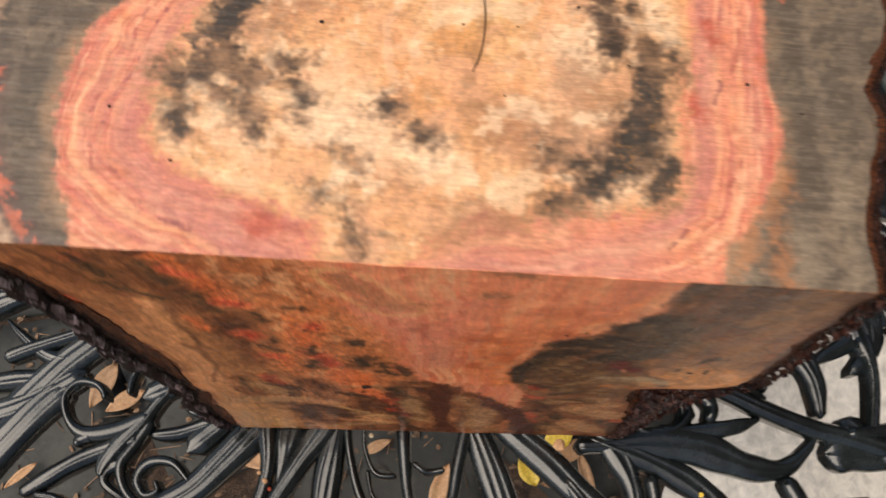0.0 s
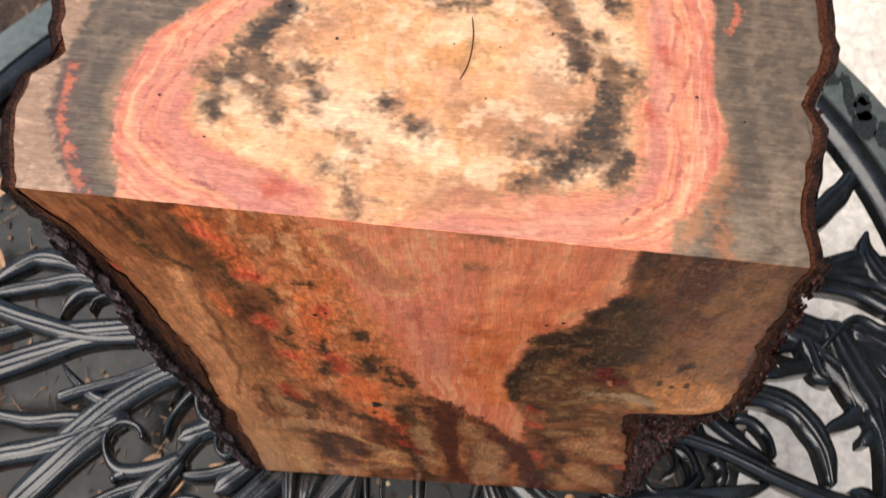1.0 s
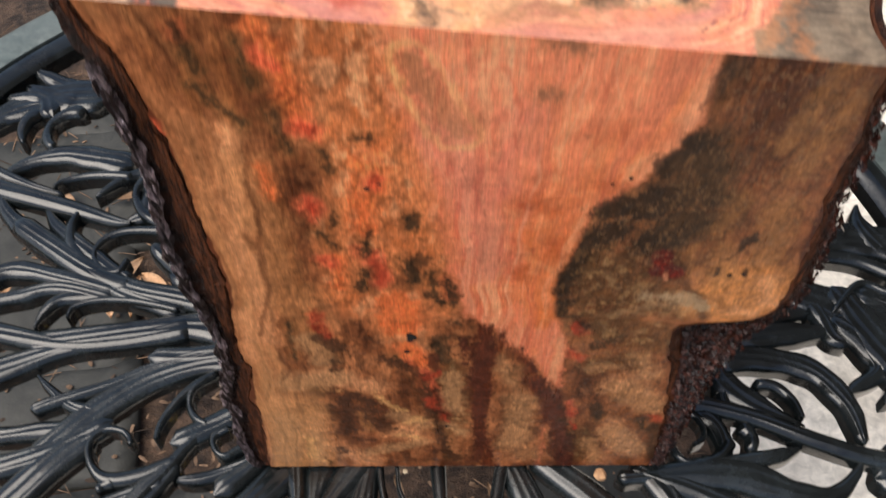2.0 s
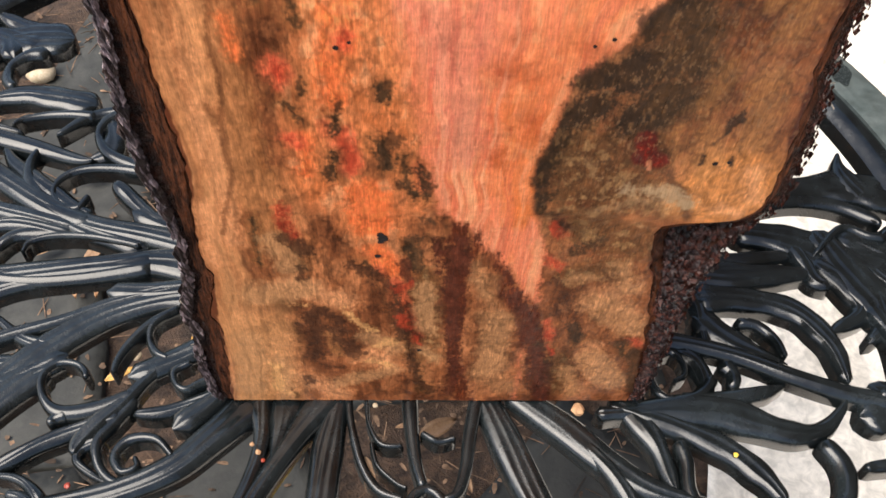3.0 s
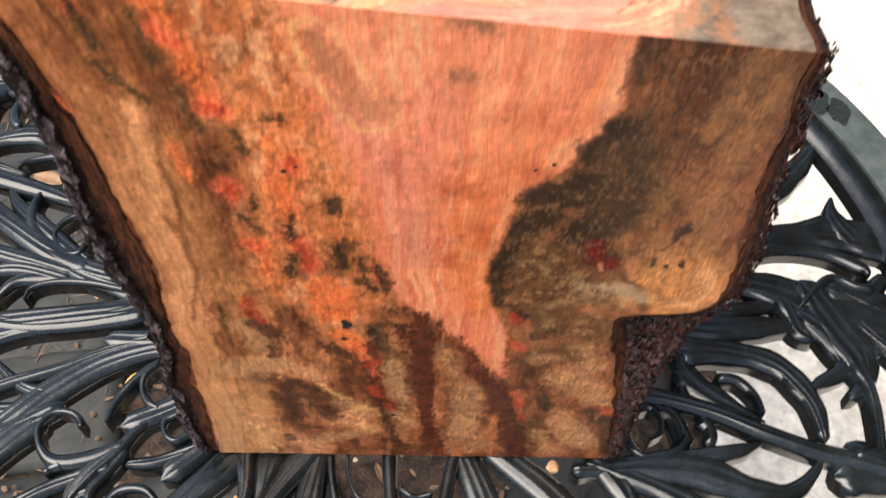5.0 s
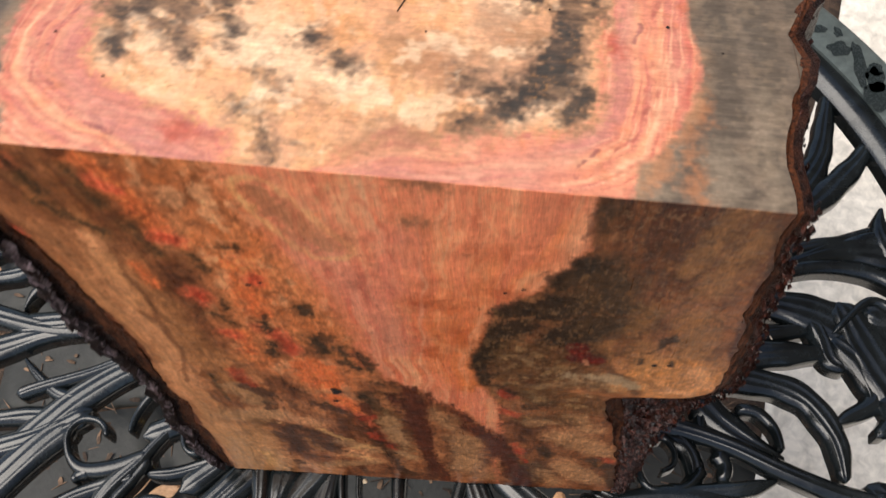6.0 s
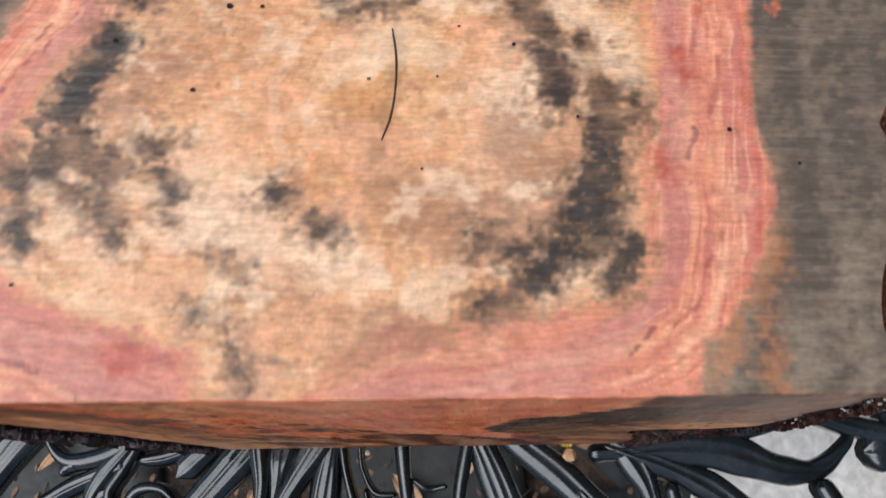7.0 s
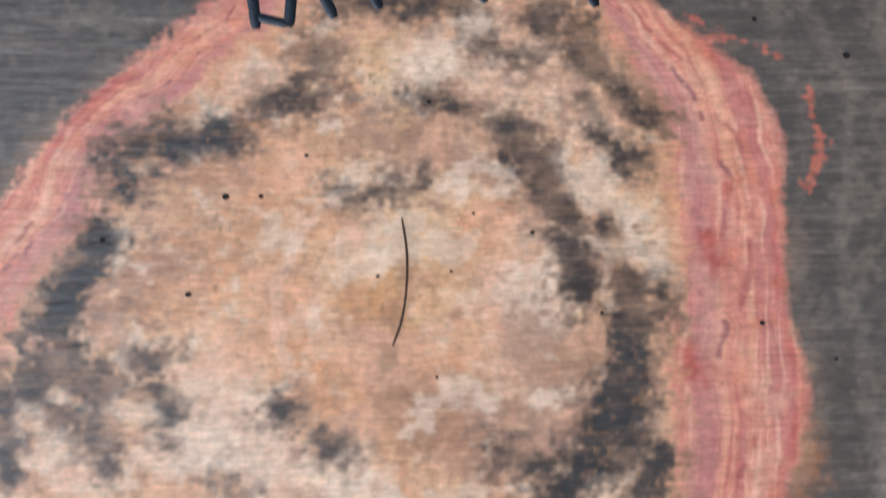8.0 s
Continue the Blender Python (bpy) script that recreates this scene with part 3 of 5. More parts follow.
# leaf shadows on the rim, laid on as thin dark patches
for a, r, sx, sy in ((32.0, 0.517, 0.026, 0.006), (34.5, 0.514, 0.008, 0.01), (29.6, 0.518, 0.014, 0.008), (30.6, 0.525, 0.008, 0.006), (36.3, 0.526, 0.006, 0.004), (27.8, 0.508, 0.016, 0.012), (25.8, 0.518, 0.02, 0.01), (37.8, 0.515, 0.005, 0.007)):
    bm = bmesh.new()
    ring = []
    for i in range(28):
        b = 2 * math.pi * i / 28
        q = 1 + 0.45 * noise.noise(Vector((math.cos(b) * 1.7, math.sin(b) * 1.7, a * 3)))
        ring.append(bm.verts.new((sx * q * math.cos(b), sy * q * math.sin(b), 0.0004)))
    bm.faces.new(ring)
    shadow_patch = part("painted_leaf_shadow", bm, LEAF_SHADOW, RIM_BAND, "leaf shadow painted as a dark patch")
    shadow_patch.matrix_world = pose(CENTRE.x + r * math.cos(radians(a)), CENTRE.y + r * math.sin(radians(a)), TABLE_Z + 0.0042, 0, 0, a + 60)


def leg(angle):
    """A cast leg that bows out from under the rim to a flat foot."""
    verts, faces, k, n = [], [], 10, 24
    for i in range(n):
        t = i / (n - 1)
        r = 0.40 - 0.13 * math.sin(math.pi * t) + 0.06 * t
        rad = 0.017 - 0.005 * math.sin(math.pi * t) + (0.012 if i > n - 3 else 0)
        z = (TABLE_Z - 0.018) * (1 - t) + 0.0 * t
        for j in range(k):
            b = 2 * math.pi * j / k
            verts.append((r + rad * math.cos(b), rad * math.sin(b), z))
    faces = [(i * k + j, i * k + (j + 1) % k, (i + 1) * k + (j + 1) % k, (i + 1) * k + j) for i in range(n - 1) for j in range(k)]
    faces.append(tuple(reversed(range((n - 1) * k, n * k))))
    ob = sheet("leg", verts, faces, CAST, TABLE)
    ob.data.transform(Matrix.Translation((CENTRE.x, CENTRE.y, 0)) @ Matrix.Rotation(radians(angle), 4, "Z"))


for a in (62, 128, 242, 298):
    leg(a)

# ---- the wood block ----
BLOCK = tagged(new("wood_block"), "upright block of figured red burl wood with bark edges", "wood block")
DEPTH = 0.27
LEAN_BACK = 0.0235


def top_z(x):
    return 1.1265 - 0.105 * x


def wob(a, seed, size=1.0):
    """Small waves of a bark edge."""
    return size * (0.0022 * vnoise(a * 55, a * 0 + seed, seed) + 0.0012 * vnoise(a * 160, a * 0 + seed, seed + 3))


# edges of the front by height over the table, in metres
EDGE_Z = [0.0, 0.05, 0.1, 0.14, 0.17, 0.186, 0.193, 0.196, 0.198, 0.201, 0.207, 0.216, 0.235, 0.27, 0.31, 0.36, 0.40]
RIGHT_WOOD = [0.1405, 0.138, 0.1345, 0.1285, 0.1195, 0.1195, 0.1225, 0.133, 0.150, 0.163, 0.170, 0.1735, 0.173, 0.1695, 0.1685, 0.1665, 0.166]
RIGHT_OUT = [0.1465, 0.150, 0.153, 0.1555, 0.161, 0.164, 0.167, 0.169, 0.1705, 0.173, 0.177, 0.181, 0.1815, 0.179, 0.1765, 0.173, 0.172]
LEFT_Z = [0.0, 0.05, 0.1, 0.145, 0.18, 0.215, 0.235, 0.26, 0.29, 0.32, 0.36, 0.395, 0.42]
LEFT_WOOD = [-0.1445, -0.139, -0.140, -0.134, -0.138, -0.134, -0.130, -0.132, -0.137, -0.1375, -0.139, -0.148, -0.156]
LEFT_OUT = [-0.153, -0.157, -0.1555, -0.148, -0.147, -0.149, -0.151, -0.153, -0.156, -0.152, -0.151, -0.160, -0.163]


def depth_right(y):
    return np.interp(y, [0, 0.03, 0.06, 0.08, 0.093, 0.11, 0.128, 0.16, 0.2, 0.27], [0, 0.0, 0.006, 0.011, 0.006, 0.014, 0.022, 0.024, 0.02, 0.01])


def depth_left(y):
    return np.interp(y, [0, 0.03, 0.066, 0.08, 0.108, 0.16, 0.2, 0.27], [0, -0.007, -0.011, 0.0, -0.007, -0.012, -0.01, 0.0])


def right_edge(y, z, table):
    h = z - TABLE_Z
    return np.interp(h, EDGE_Z, table) + depth_right(y) + wob(h + y * 0.7, 3)


def left_edge(y, z, table):
    h = z - TABLE_Z
    return np.interp(h, LEFT_Z, table) + depth_left(y) + wob(h + y * 0.7, 8)


# --- figure of the wood, in millimetres of each face ---
CREAM, PEACH = (0.82, 0.48, 0.245), (0.72, 0.335, 0.15)
PINK, ROSE, SALMON = (0.76, 0.23, 0.118), (0.64, 0.15, 0.085), (0.83, 0.33, 0.185)
ORANGE, RED, WINE = (0.70, 0.165, 0.060), (0.34, 0.03, 0.018), (0.075, 0.018, 0.009)
TAN, GOLD, BROWN = (0.25, 0.094, 0.040), (0.42, 0.180, 0.080), (0.075, 0.025, 0.011)
AMBER, STRAW = (0.60, 0.215, 0.088), (0.68, 0.35, 0.175)
OLIVE, INKY, GREY = (0.14, 0.068, 0.027), (0.026, 0.015, 0.008), (0.112, 0.086, 0.064)


def pods(u, v, rows):
    """How far each place lies from rounded streaks (from, to, half width); minus inside."""
    best = np.full(u.shape, 1e3)
    for x0, y0, x1, y1, r in rows:
        dx, dy = x1 - x0, y1 - y0
        t = np.clip(((u - x0) * dx + (v - y0) * dy) / max(dx * dx + dy * dy, 1e-6), 0, 1)
        best = np.minimum(best, np.hypot(u - x0 - t * dx, v - y0 - t * dy) - max(r, 0.3))
    return best


def lay(col, mask, colour):
    m = np.clip(mask, 0, 1)[..., None]
    return col * (1 - m) + np.array(colour) * m


def front_figure(x, h):
    """Colours of the front face at x across and h up."""
    wx = x + 2.6 * fbm(x / 17, h / 22, 11) + 1.8 * fbm(x / 5, h / 7, 12)
    wh = h + 3.4 * fbm(x / 18, h / 22, 13) + 2.2 * fbm(x / 5, h / 7, 14)
    rag = 1.8 * fbm(x / 3.4, h / 4.6, 15) + 1.1 * vnoise(x / 1.5, h / 2.0, 27) + 1.1 * vnoise((0.8 * x + 0.6 * h) / 0.9, (0.8 * h - 0.6 * x) / 1.1, 104)
    # the fibres spread upwards from the foot and swirl where the burl grew
    run = (x - 10) / (0.86 + 0.14 * np.clip(h, 0, 420) / 400) + 4 * fbm(x / 40, h / 90, 33) + 1.2 * fbm(x / 9, h / 22, 28)
    curl = run + 1.6 * fbm(x / 13, h / 8, 37) + 0.7 * vnoise(x / 20, h / 3.2, 38)
    streak = fbm(run / 5.5, h / 95, 16)
    fibre_n = 0.7 * fbm(curl / 1.7, h / 13, 17, 3) + 0.5 * (1 - 2.6 * np.abs(vnoise(curl / 1.9, h / 17, 39)))
    fleck = vnoise(run / 1.25, h / 4.6, 29)
    blot = fbm(wx / 9, wh / 13, 30)
    mid_n = fbm(x / 6, h / 7, 26)
    patch = fbm(wx / 26, wh / 34, 19)
    # tan and brown ground wood
    col = np.zeros(x.shape + (3,)) + TAN
    col = lay(col, 0.75 * ramp(-0.1, 0.5, patch + 0.4 * streak), GOLD)
    col = lay(col, 0.75 * ramp(0.0, 0.55, -patch + 0.6 * streak), BROWN)
    col = lay(col, 0.5 * ramp(0.1, 0.55, blot), BROWN)
    col = lay(col, 0.5 * ramp(0.1, 0.55, -blot), GOLD)
    # rings beside the bark, paler and browner in turn
    near_l = x - np.interp(h, np.array(LEFT_Z) * 1000, np.array(LEFT_WOOD) * 1000)
    near_r = np.interp(h, np.array(EDGE_Z) * 1000, np.array(RIGHT_WOOD) * 1000) - x
    near = np.minimum(near_l, near_r) + 2.5 * fbm(x / 14, h / 24, 20)
    low = ramp(330, 240, h)
    col = lay(col, 0.85 * ramp(27, 17, near_l + 4 * patch) * (0.35 + 0.65 * low), (0.52, 0.27, 0.125))
    col = lay(col, 0.5 * ramp(0.0, 1, np.sin(near_l / 2.6 + 2 * fbm(x / 20, h / 60, 40))) * ramp(26, 18, near_l), (0.40, 0.185, 0.08))
    col = lay(col, 0.5 * ramp(0.2, 0.9, np.sin(near / 1.9 + 2 * fbm(x / 20, h / 40, 21))) * ramp(36, 8, near), TAN)
    col = lay(col, 0.6 * ramp(2.5, 0.4, np.abs(near_l - 22 + 5 * fbm(h / 40, h / 300, 34))) * ramp(20, 120, h), BROWN)
    col = lay(col, 0.9 * ramp(1.6, 0.2, near), WINE)
    # shaded brown shoulders above
    col = lay(col, np.where(x < 0, 0.3, 0.75) * ramp(290, 395, h + 25 * patch) * ramp(70, 120, np.abs(x)), BROWN)
    col = lay(col, 0.4 * ramp(0.1, 0.5, streak) * ramp(300, 390, h) * ramp(70, 110, np.abs(x)), (0.26, 0.11, 0.045))
    col = lay(col, 0.5 * ramp(14, 2, pods(wx, wh, [(-145, 400, -150, 395, 4), (-140, 395, -128, 375, 5)])), TAN)
    pale = pods(wx, wh, [(-128, 207, -131, 160, 5), (-122, 105, -134, 25, 9), (-104, 80, -104, 18, 10), (97, 125, 112, 136, 12), (112, 119, 127, 95, 9), (-121, 248, -120, 282, 4),
                         (-47, 61, -36, 54, 11), (-109, 353, -114, 288, 8), (-113, 263, -118, 178, 6), (-125, 60, -70, 12, 9), (-90, 140, -60, 120, 10), (100, 70, 118, 30, 9)])
    col = lay(col, 0.8 * ramp(8, -6, pale + 1.5 * rag + 4 * streak), GOLD)
    col = lay(col, 0.55 * ramp(4, -8, pale + 2 * rag + 3 * blot), STRAW)
    col = lay(col, 0.65 * ramp(-84, -104, x + 5 * patch) * ramp(150, 90, h + 14 * patch) * ramp(1, 5, near_l), (0.50, 0.27, 0.12))
    olive = pods(wx, wh, [(60, 259, 90, 219, 15), (94, 228, 121, 215, 12), (78, 255, 71, 223, 12), (70, 200, 110, 180, 13), (80, 150, 100, 160, 8), (-12, 150, -8, 60, 8), (80, 60, 84, 20, 7)])
    brown = pods(wx, wh, [(-96, 270, -92, 240, 3), (-86, 330, -84, 290, 4), (-102, 396, -97, 350, 4), (-132, 396, -120, 375, 4), (126, 395, 130, 345, 14), (150, 392, 152, 360, 8), (-95, 200, -88, 150, 5)])
    col = lay(col, 0.62 * ramp(13, -6, brown + 3 * rag + 10 * streak + 5 * blot), BROWN)
    col = lay(col, 0.6 * ramp(10, -4, pods(wx, wh, [(-106, 330, -101, 215, 7), (-92, 230, -92, 180, 6)]) + 2 * rag + 5 * blot), (0.37, 0.175, 0.072))
    col = lay(col, 0.45 * ramp(0.0, 0.5, streak + 0.4 * blot) * ramp(14, -6, brown), (0.26, 0.10, 0.036))
    col = lay(col, 0.75 * ramp(8, -4, olive + 2 * rag + 4 * blot), OLIVE)
    col = lay(col, 0.6 * ramp(0.05, 0.5, fbm(x / 4.5, h / 5, 23)) * ramp(8, -4, olive + rag), (0.38, 0.235, 0.11))
    col = lay(col, 0.5 * ramp(4, -4, pods(wx, wh, [(100, 218, 128, 212, 4), (75, 205, 105, 216, 3)]) + 2 * rag), (0.42, 0.27, 0.14))
    seam = pods(x + 3 * patch + 0.5 * rag, h, [(-104, 345, -106, 310, 0.6), (-106, 310, -107, 284, 0.6), (-107, 284, -109, 253, 0.8), (-109, 253, -110, 229, 0.8), (-110, 229, -116, 207, 0.7), (-116, 207, -121, 186, 0.5)])
    col = lay(col, 0.65 * ramp(2.2, -0.4, seam), (0.12, 0.045, 0.02))
    col = lay(col, 0.35 * ramp(9, 0, seam) * ramp(0, 4, x + 108), (0.18, 0.075, 0.032))
    # the burl that bulges at the lower right
    knob = np.hypot((x - 150) / 1.0, (h - 226) / 1.1)
    col = lay(col, 0.85 * ramp(38, 18, knob + 4 * blot), (0.55, 0.25, 0.09))
    col = lay(col, 0.5 * ramp(0.1, 0.9, np.sin(knob / 1.5 + 3 * fbm(x / 9, h / 9, 25))) * ramp(34, 20, knob), (0.30, 0.125, 0.04))
    col = lay(col, 0.6 * ramp(6, -3, pods(wx, wh, [(160, 240, 166, 216, 3), (148, 210, 160, 206, 2)]) + rag), STRAW)
    # amber wood left of the heart
    amber = pods(wx, wh, [(-52, 316, -57, 284, 12), (-41, 217, -39, 199, 15), (-37, 171, -30, 156, 8), (-69, 233, -62, 216, 8), (-67, 290, -68, 245, 7), (-41, 284, -40, 257, 9), (-17, 238, -14, 209, 5),
                          (-54, 353, -53, 302, 12), (-60, 410, -45, 360, 16), (-30, 330, -25, 260, 9)])
    near_heart = ramp(14, -6, amber + 1.2 * rag + 6 * streak)
    col = lay(col, (0.9 - 0.35 * ramp(300, 390, h)) * near_heart, AMBER)
    col = lay(col, 0.65 * ramp(0.05, 0.5, blot + 0.5 * streak) * near_heart, STRAW)
    col = lay(col, 0.5 * ramp(0.1, 0.5, -blot + 0.3 * streak) * near_heart, (0.48, 0.14, 0.045))
    hot = pods(wx, wh, [(-41, 217, -39, 199, 12), (-37, 171, -30, 156, 7), (-55, 320, -56, 284, 6), (-50, 345, -50, 318, 7), (-84, 398, -80, 361, 6), (-91, 410, -88, 392, 4), (-100, 330, -98, 310, 2), (-70, 260, -74, 235, 3)])
    col = lay(col, (0.85 - 0.4 * ramp(290, 360, h)) * ramp(5, -4, hot + 1.3 * rag), ORANGE)
    col = lay(col, 0.4 * ramp(0.0, 0.6, vnoise(x / 2.2, h / 2.2, 35)) * ramp(3, -4, hot + rag), (0.76, 0.25, 0.085))
    # salmon heart, wide above and running to a point below
    hl = np.interp(wh + 9 * fbm(run / 6, h / 80, 31), [118, 135, 150, 172, 190, 208, 250, 280, 312, 342, 368, 388, 420], [58, 48, 40, 28, 12, -5, -12, -15, -21, -28, -34, -37, -40])
    hr = np.interp(wh, [118, 125, 170, 211, 242, 274, 294, 310, 326, 346, 358, 375, 395, 420], [58, 60, 58, 47, 46, 54, 56, 70, 82, 91, 98, 99, 97, 97])
    left, right = hl - wx, wx - hr
    blur = 2.5 + 9 * ramp(225, 330, h) + 3 * ramp(220, 195, h)
    inside = ramp(1, -1, (left + rag) / blur) * ramp(2.2, -2.2, right + rag)
    col = lay(col, inside, PINK)
    core = inside * ramp(3, -6, np.maximum(left, right))
    col = lay(col, 0.5 * ramp(0.0, 0.5, streak) * core, SALMON)
    col = lay(col, 0.5 * ramp(0.05, 0.5, -streak) * core, ROSE)
    lines = np.sin(run / 1.7 + 5 * fbm(x / 30, h / 60, 24))
    col = lay(col, 0.5 * ramp(0.3, 1, lines) * core * ramp(150, 260, h), (0.56, 0.115, 0.06))
    col = lay(col, 0.45 * ramp(0.3, 0.6, fbm(run / 7, h / 120, 22)) * core, (0.84, 0.40, 0.24))
    col = lay(col, 0.45 * ramp(0.1, 0.6, blot) * core, (0.72, 0.22, 0.085))
    glow = pods(wx, wh, [(57, 321, 72, 342, 11), (36, 288, 44, 312, 9), (82, 368, 95, 375, 8), (40, 300, 45, 250, 8), (60, 340, 80, 360, 8), (44, 240, 46, 205, 6), (30, 280, 40, 200, 5)])
    col = lay(col, 0.75 * ramp(8, -6, glow + rag) * inside, (0.70, 0.18, 0.045))
    col = lay(col, 0.55 * ramp(4, -5, pods(wx, wh, [(25, 321, 35, 323, 5), (18, 298, 20, 296, 4), (45, 352, 60, 356, 3), (56, 330, 60, 326, 3)]) + rag) * inside, (0.42, 0.075, 0.025))
    # orange grain in the right of the heart, swirls in its middle
    col = lay(col, 0.7 * ramp(-4, 36, x + 16 * blot + 10 * patch) * ramp(190, 240, h) * ramp(430, 330, h) * core, (0.74, 0.225, 0.095))
    col = lay(col, 0.35 * ramp(0.1, 0.6, mid_n) * core, (0.82, 0.36, 0.17))
    ring = np.hypot(x - 5, (h - 262) / 2.3)
    col = lay(col, 0.4 * ramp(0.3, 1, np.sin(ring / 0.75 + 3 * fbm(x / 9, h / 12, 32))) * ramp(20, 8, ring) * core, ROSE)
    dash = pods(x + 1.5 * blot, h, [(-1, 316, 1, 306, 0.5), (2, 304, 4, 296, 0.5), (-9, 304, -7, 298, 0.5), (5, 268, 5, 258, 1.0), (20, 228, 20, 221, 0.7), (12, 318, 13, 311, 0.4), (22, 303, 25, 300, 2.2), (30, 268, 30, 264, 0.8)])
    col = lay(col, 0.75 * ramp(1.2, -0.8, dash + 0.4 * rag) * inside, (0.34, 0.05, 0.022))
    # flames of paler and redder wood that fan up and outwards
    spread = 0.5 + 0.5 * np.clip((h - 185) / 205, 0, 1.1) ** 1.4
    fan = (x - 10) / spread + 12 * fbm(x / 30, h / 46, 96, 3)
    flame = fbm(fan / 13, h / 150, 97)
    thread = fbm(fan / 3.2, h / 110, 98, 3)
    col = lay(col, 0.65 * ramp(0.05, 0.5, flame) * core, (0.84, 0.385, 0.20))
    col = lay(col, 0.6 * ramp(0.05, 0.5, -flame) * core, (0.60, 0.15, 0.08))
    col = lay(col, 0.38 * ramp(0.15, 0.6, thread) * core, (0.88, 0.44, 0.25))
    col = lay(col, 0.36 * ramp(0.15, 0.6, -thread) * core, (0.52, 0.10, 0.055))
    mauve = pods(wx, wh, [(-14, 352, 2, 300, 9), (18, 360, 10, 310, 6), (2, 300, 8, 250, 7)])
    col = lay(col, 0.5 * ramp(12, -6, mauve + 1.5 * rag) * core, (0.56, 0.17, 0.125))
    rust = pods(wx, wh, [(26, 305, 38, 300, 5), (52, 352, 62, 350, 5), (40, 272, 44, 262, 3), (24, 250, 26, 246, 3), (60, 318, 68, 314, 4), (76, 345, 84, 352, 4)])
    col = lay(col, 0.6 * ramp(6, -4, rust + 1.6 * rag) * inside, (0.44, 0.085, 0.03))
    swirl = pods(wx, wh, [(-22, 372, -10, 352, 4), (-30, 392, -24, 378, 4)])
    col = lay(col, 0.65 * ramp(5, -3, swirl + 1.6 * rag), (0.20, 0.105, 0.04))
    col = lay(col, 0.5 * ramp(3, 0.5, np.abs(swirl - 6)), (0.78, 0.42, 0.17))
    # red knots, each with a dull rim
    red = pods(wx, wh, [(-53, 262, -49, 241, 6), (-81, 302, -78, 296, 5.5), (-88, 207, -87, 194, 3), (-13, 242, -12, 222, 2.4), (61, 199, 66, 187, 2.6),
                        (64, 162, 68, 160, 3), (-24, 135, -21, 106, 3.2), (-39, 156, -37, 151, 3), (70, 90, 71, 82, 2.4), (-77, 260, -75, 256, 4), (-142, 294, -140, 288, 2)])
    red = np.minimum(red, pods(wx, wh, [(-88, 206, -82, 180, 2.6), (-27, 142, -23, 112, 4), (-22, 112, -15, 86, 3), (63, 200, 64, 188, 2.5), (62, 165, 68, 161, 2.6), (69, 100, 71, 88, 2), (128, 80, 133, 74, 3)]))
    red = np.minimum(red, pods(wx, wh, [(-81, 357, -74, 353, 5), (-50, 317, -47, 321, 3), (-143, 357, -144, 342, 2), (-93, 398, -86, 388, 2.4), (-122, 412, -121, 405, 2.4), (-60, 270, -59, 262, 2)]))
    col = lay(col, 0.75 * ramp(4, -2, red + 1.0 * rag), (0.60, 0.125, 0.065))
    col = lay(col, 0.6 * ramp(0.0, -5, red + 1.2 * rag), RED)
    col = lay(col, 0.35 * ramp(3, -5, pods(wx, wh, [(-3, 334, -1, 317, 5)]) + rag), (0.36, 0.06, 0.04))
    # dark stain right of the heart
    stain = pods(wx, wh, [(84, 302, 94, 310, 12), (104, 288, 94, 274, 13), (87, 330, 100, 342, 8), (63, 298, 78, 302, 8), (54, 253, 57, 274, 5), (53, 205, 51, 218, 4.5),
                          (61, 277, 72, 284, 8), (51, 247, 50, 231, 4.5), (98, 388, 96, 368, 2.5), (61, 201, 65, 192, 3.5), (96, 345, 110, 330, 7), (112, 310, 104, 330, 8)])
    col = lay(col, 0.6 * ramp(14, -2, stain + 2 * rag + 5 * blot) * ramp(-4, 2, right + rag), (0.075, 0.045, 0.02))
    col = lay(col, 0.93 * ramp(3, -3, stain + 1.6 * rag), INKY)
    col = lay(col, 0.55 * ramp(0.15, 0.6, fleck * 0.6 + blot) * ramp(1, -4, stain + rag), (0.14, 0.075, 0.032))
    col = lay(col, 0.5 * ramp(12, -6, pods(wx, wh, [(104, 325, 114, 300, 12), (106, 295, 110, 284, 9)]) + 2 * rag), (0.11, 0.058, 0.025))
    col = lay(col, 0.6 * ramp(7, -5, pods(wx, wh, [(127, 306, 122, 282, 5), (136, 345, 150, 388, 5), (111, 266, 117, 246, 4), (128, 268, 133, 244, 6), (150, 330, 157, 372, 6), (148, 300, 152, 262, 7)]) + 2 * rag + 5 * streak), (0.38, 0.19, 0.075))
    # smaller stains
    small = pods(wx, wh, [(-33, 294, -29, 284, 2.4), (-56, 276, -57, 262, 2), (-58, 250, -59, 235, 2), (-35, 257, -29, 240, 3.4), (-23, 249, -17, 217, 2.2), (-13, 242, -12, 217, 1.6),
                          (-80, 180, -81, 155, 2.2), (-88, 198, -86, 189, 1.8), (-19, 176, -17, 156, 2.2), (-5, 181, 0, 172, 2.6), (-28, 135, -17, 61, 2.4), (-13, 40, -7, 18, 3),
                          (87, 92, 91, 76, 2.5), (123, 70, 126, 63, 2), (-44, 160, -40, 150, 2.6)])
    small = np.minimum(small, pods(wx, wh, [(-55, 349, -50, 349, 2.2), (-123, 413, -116, 388, 2.5), (-120, 382, -101, 357, 2), (-78, 282, -70, 272, 2),
                                            (-71, 342, -70, 329, 2.2), (-99, 404, -95, 378, 2), (-88, 364, -86, 342, 2.2), (26, 375, 31, 375, 1.6), (26, 402, 37, 401, 1.4), (-103, 198, -105, 160, 1.2), (-71, 298, -70, 288, 1.6)]))
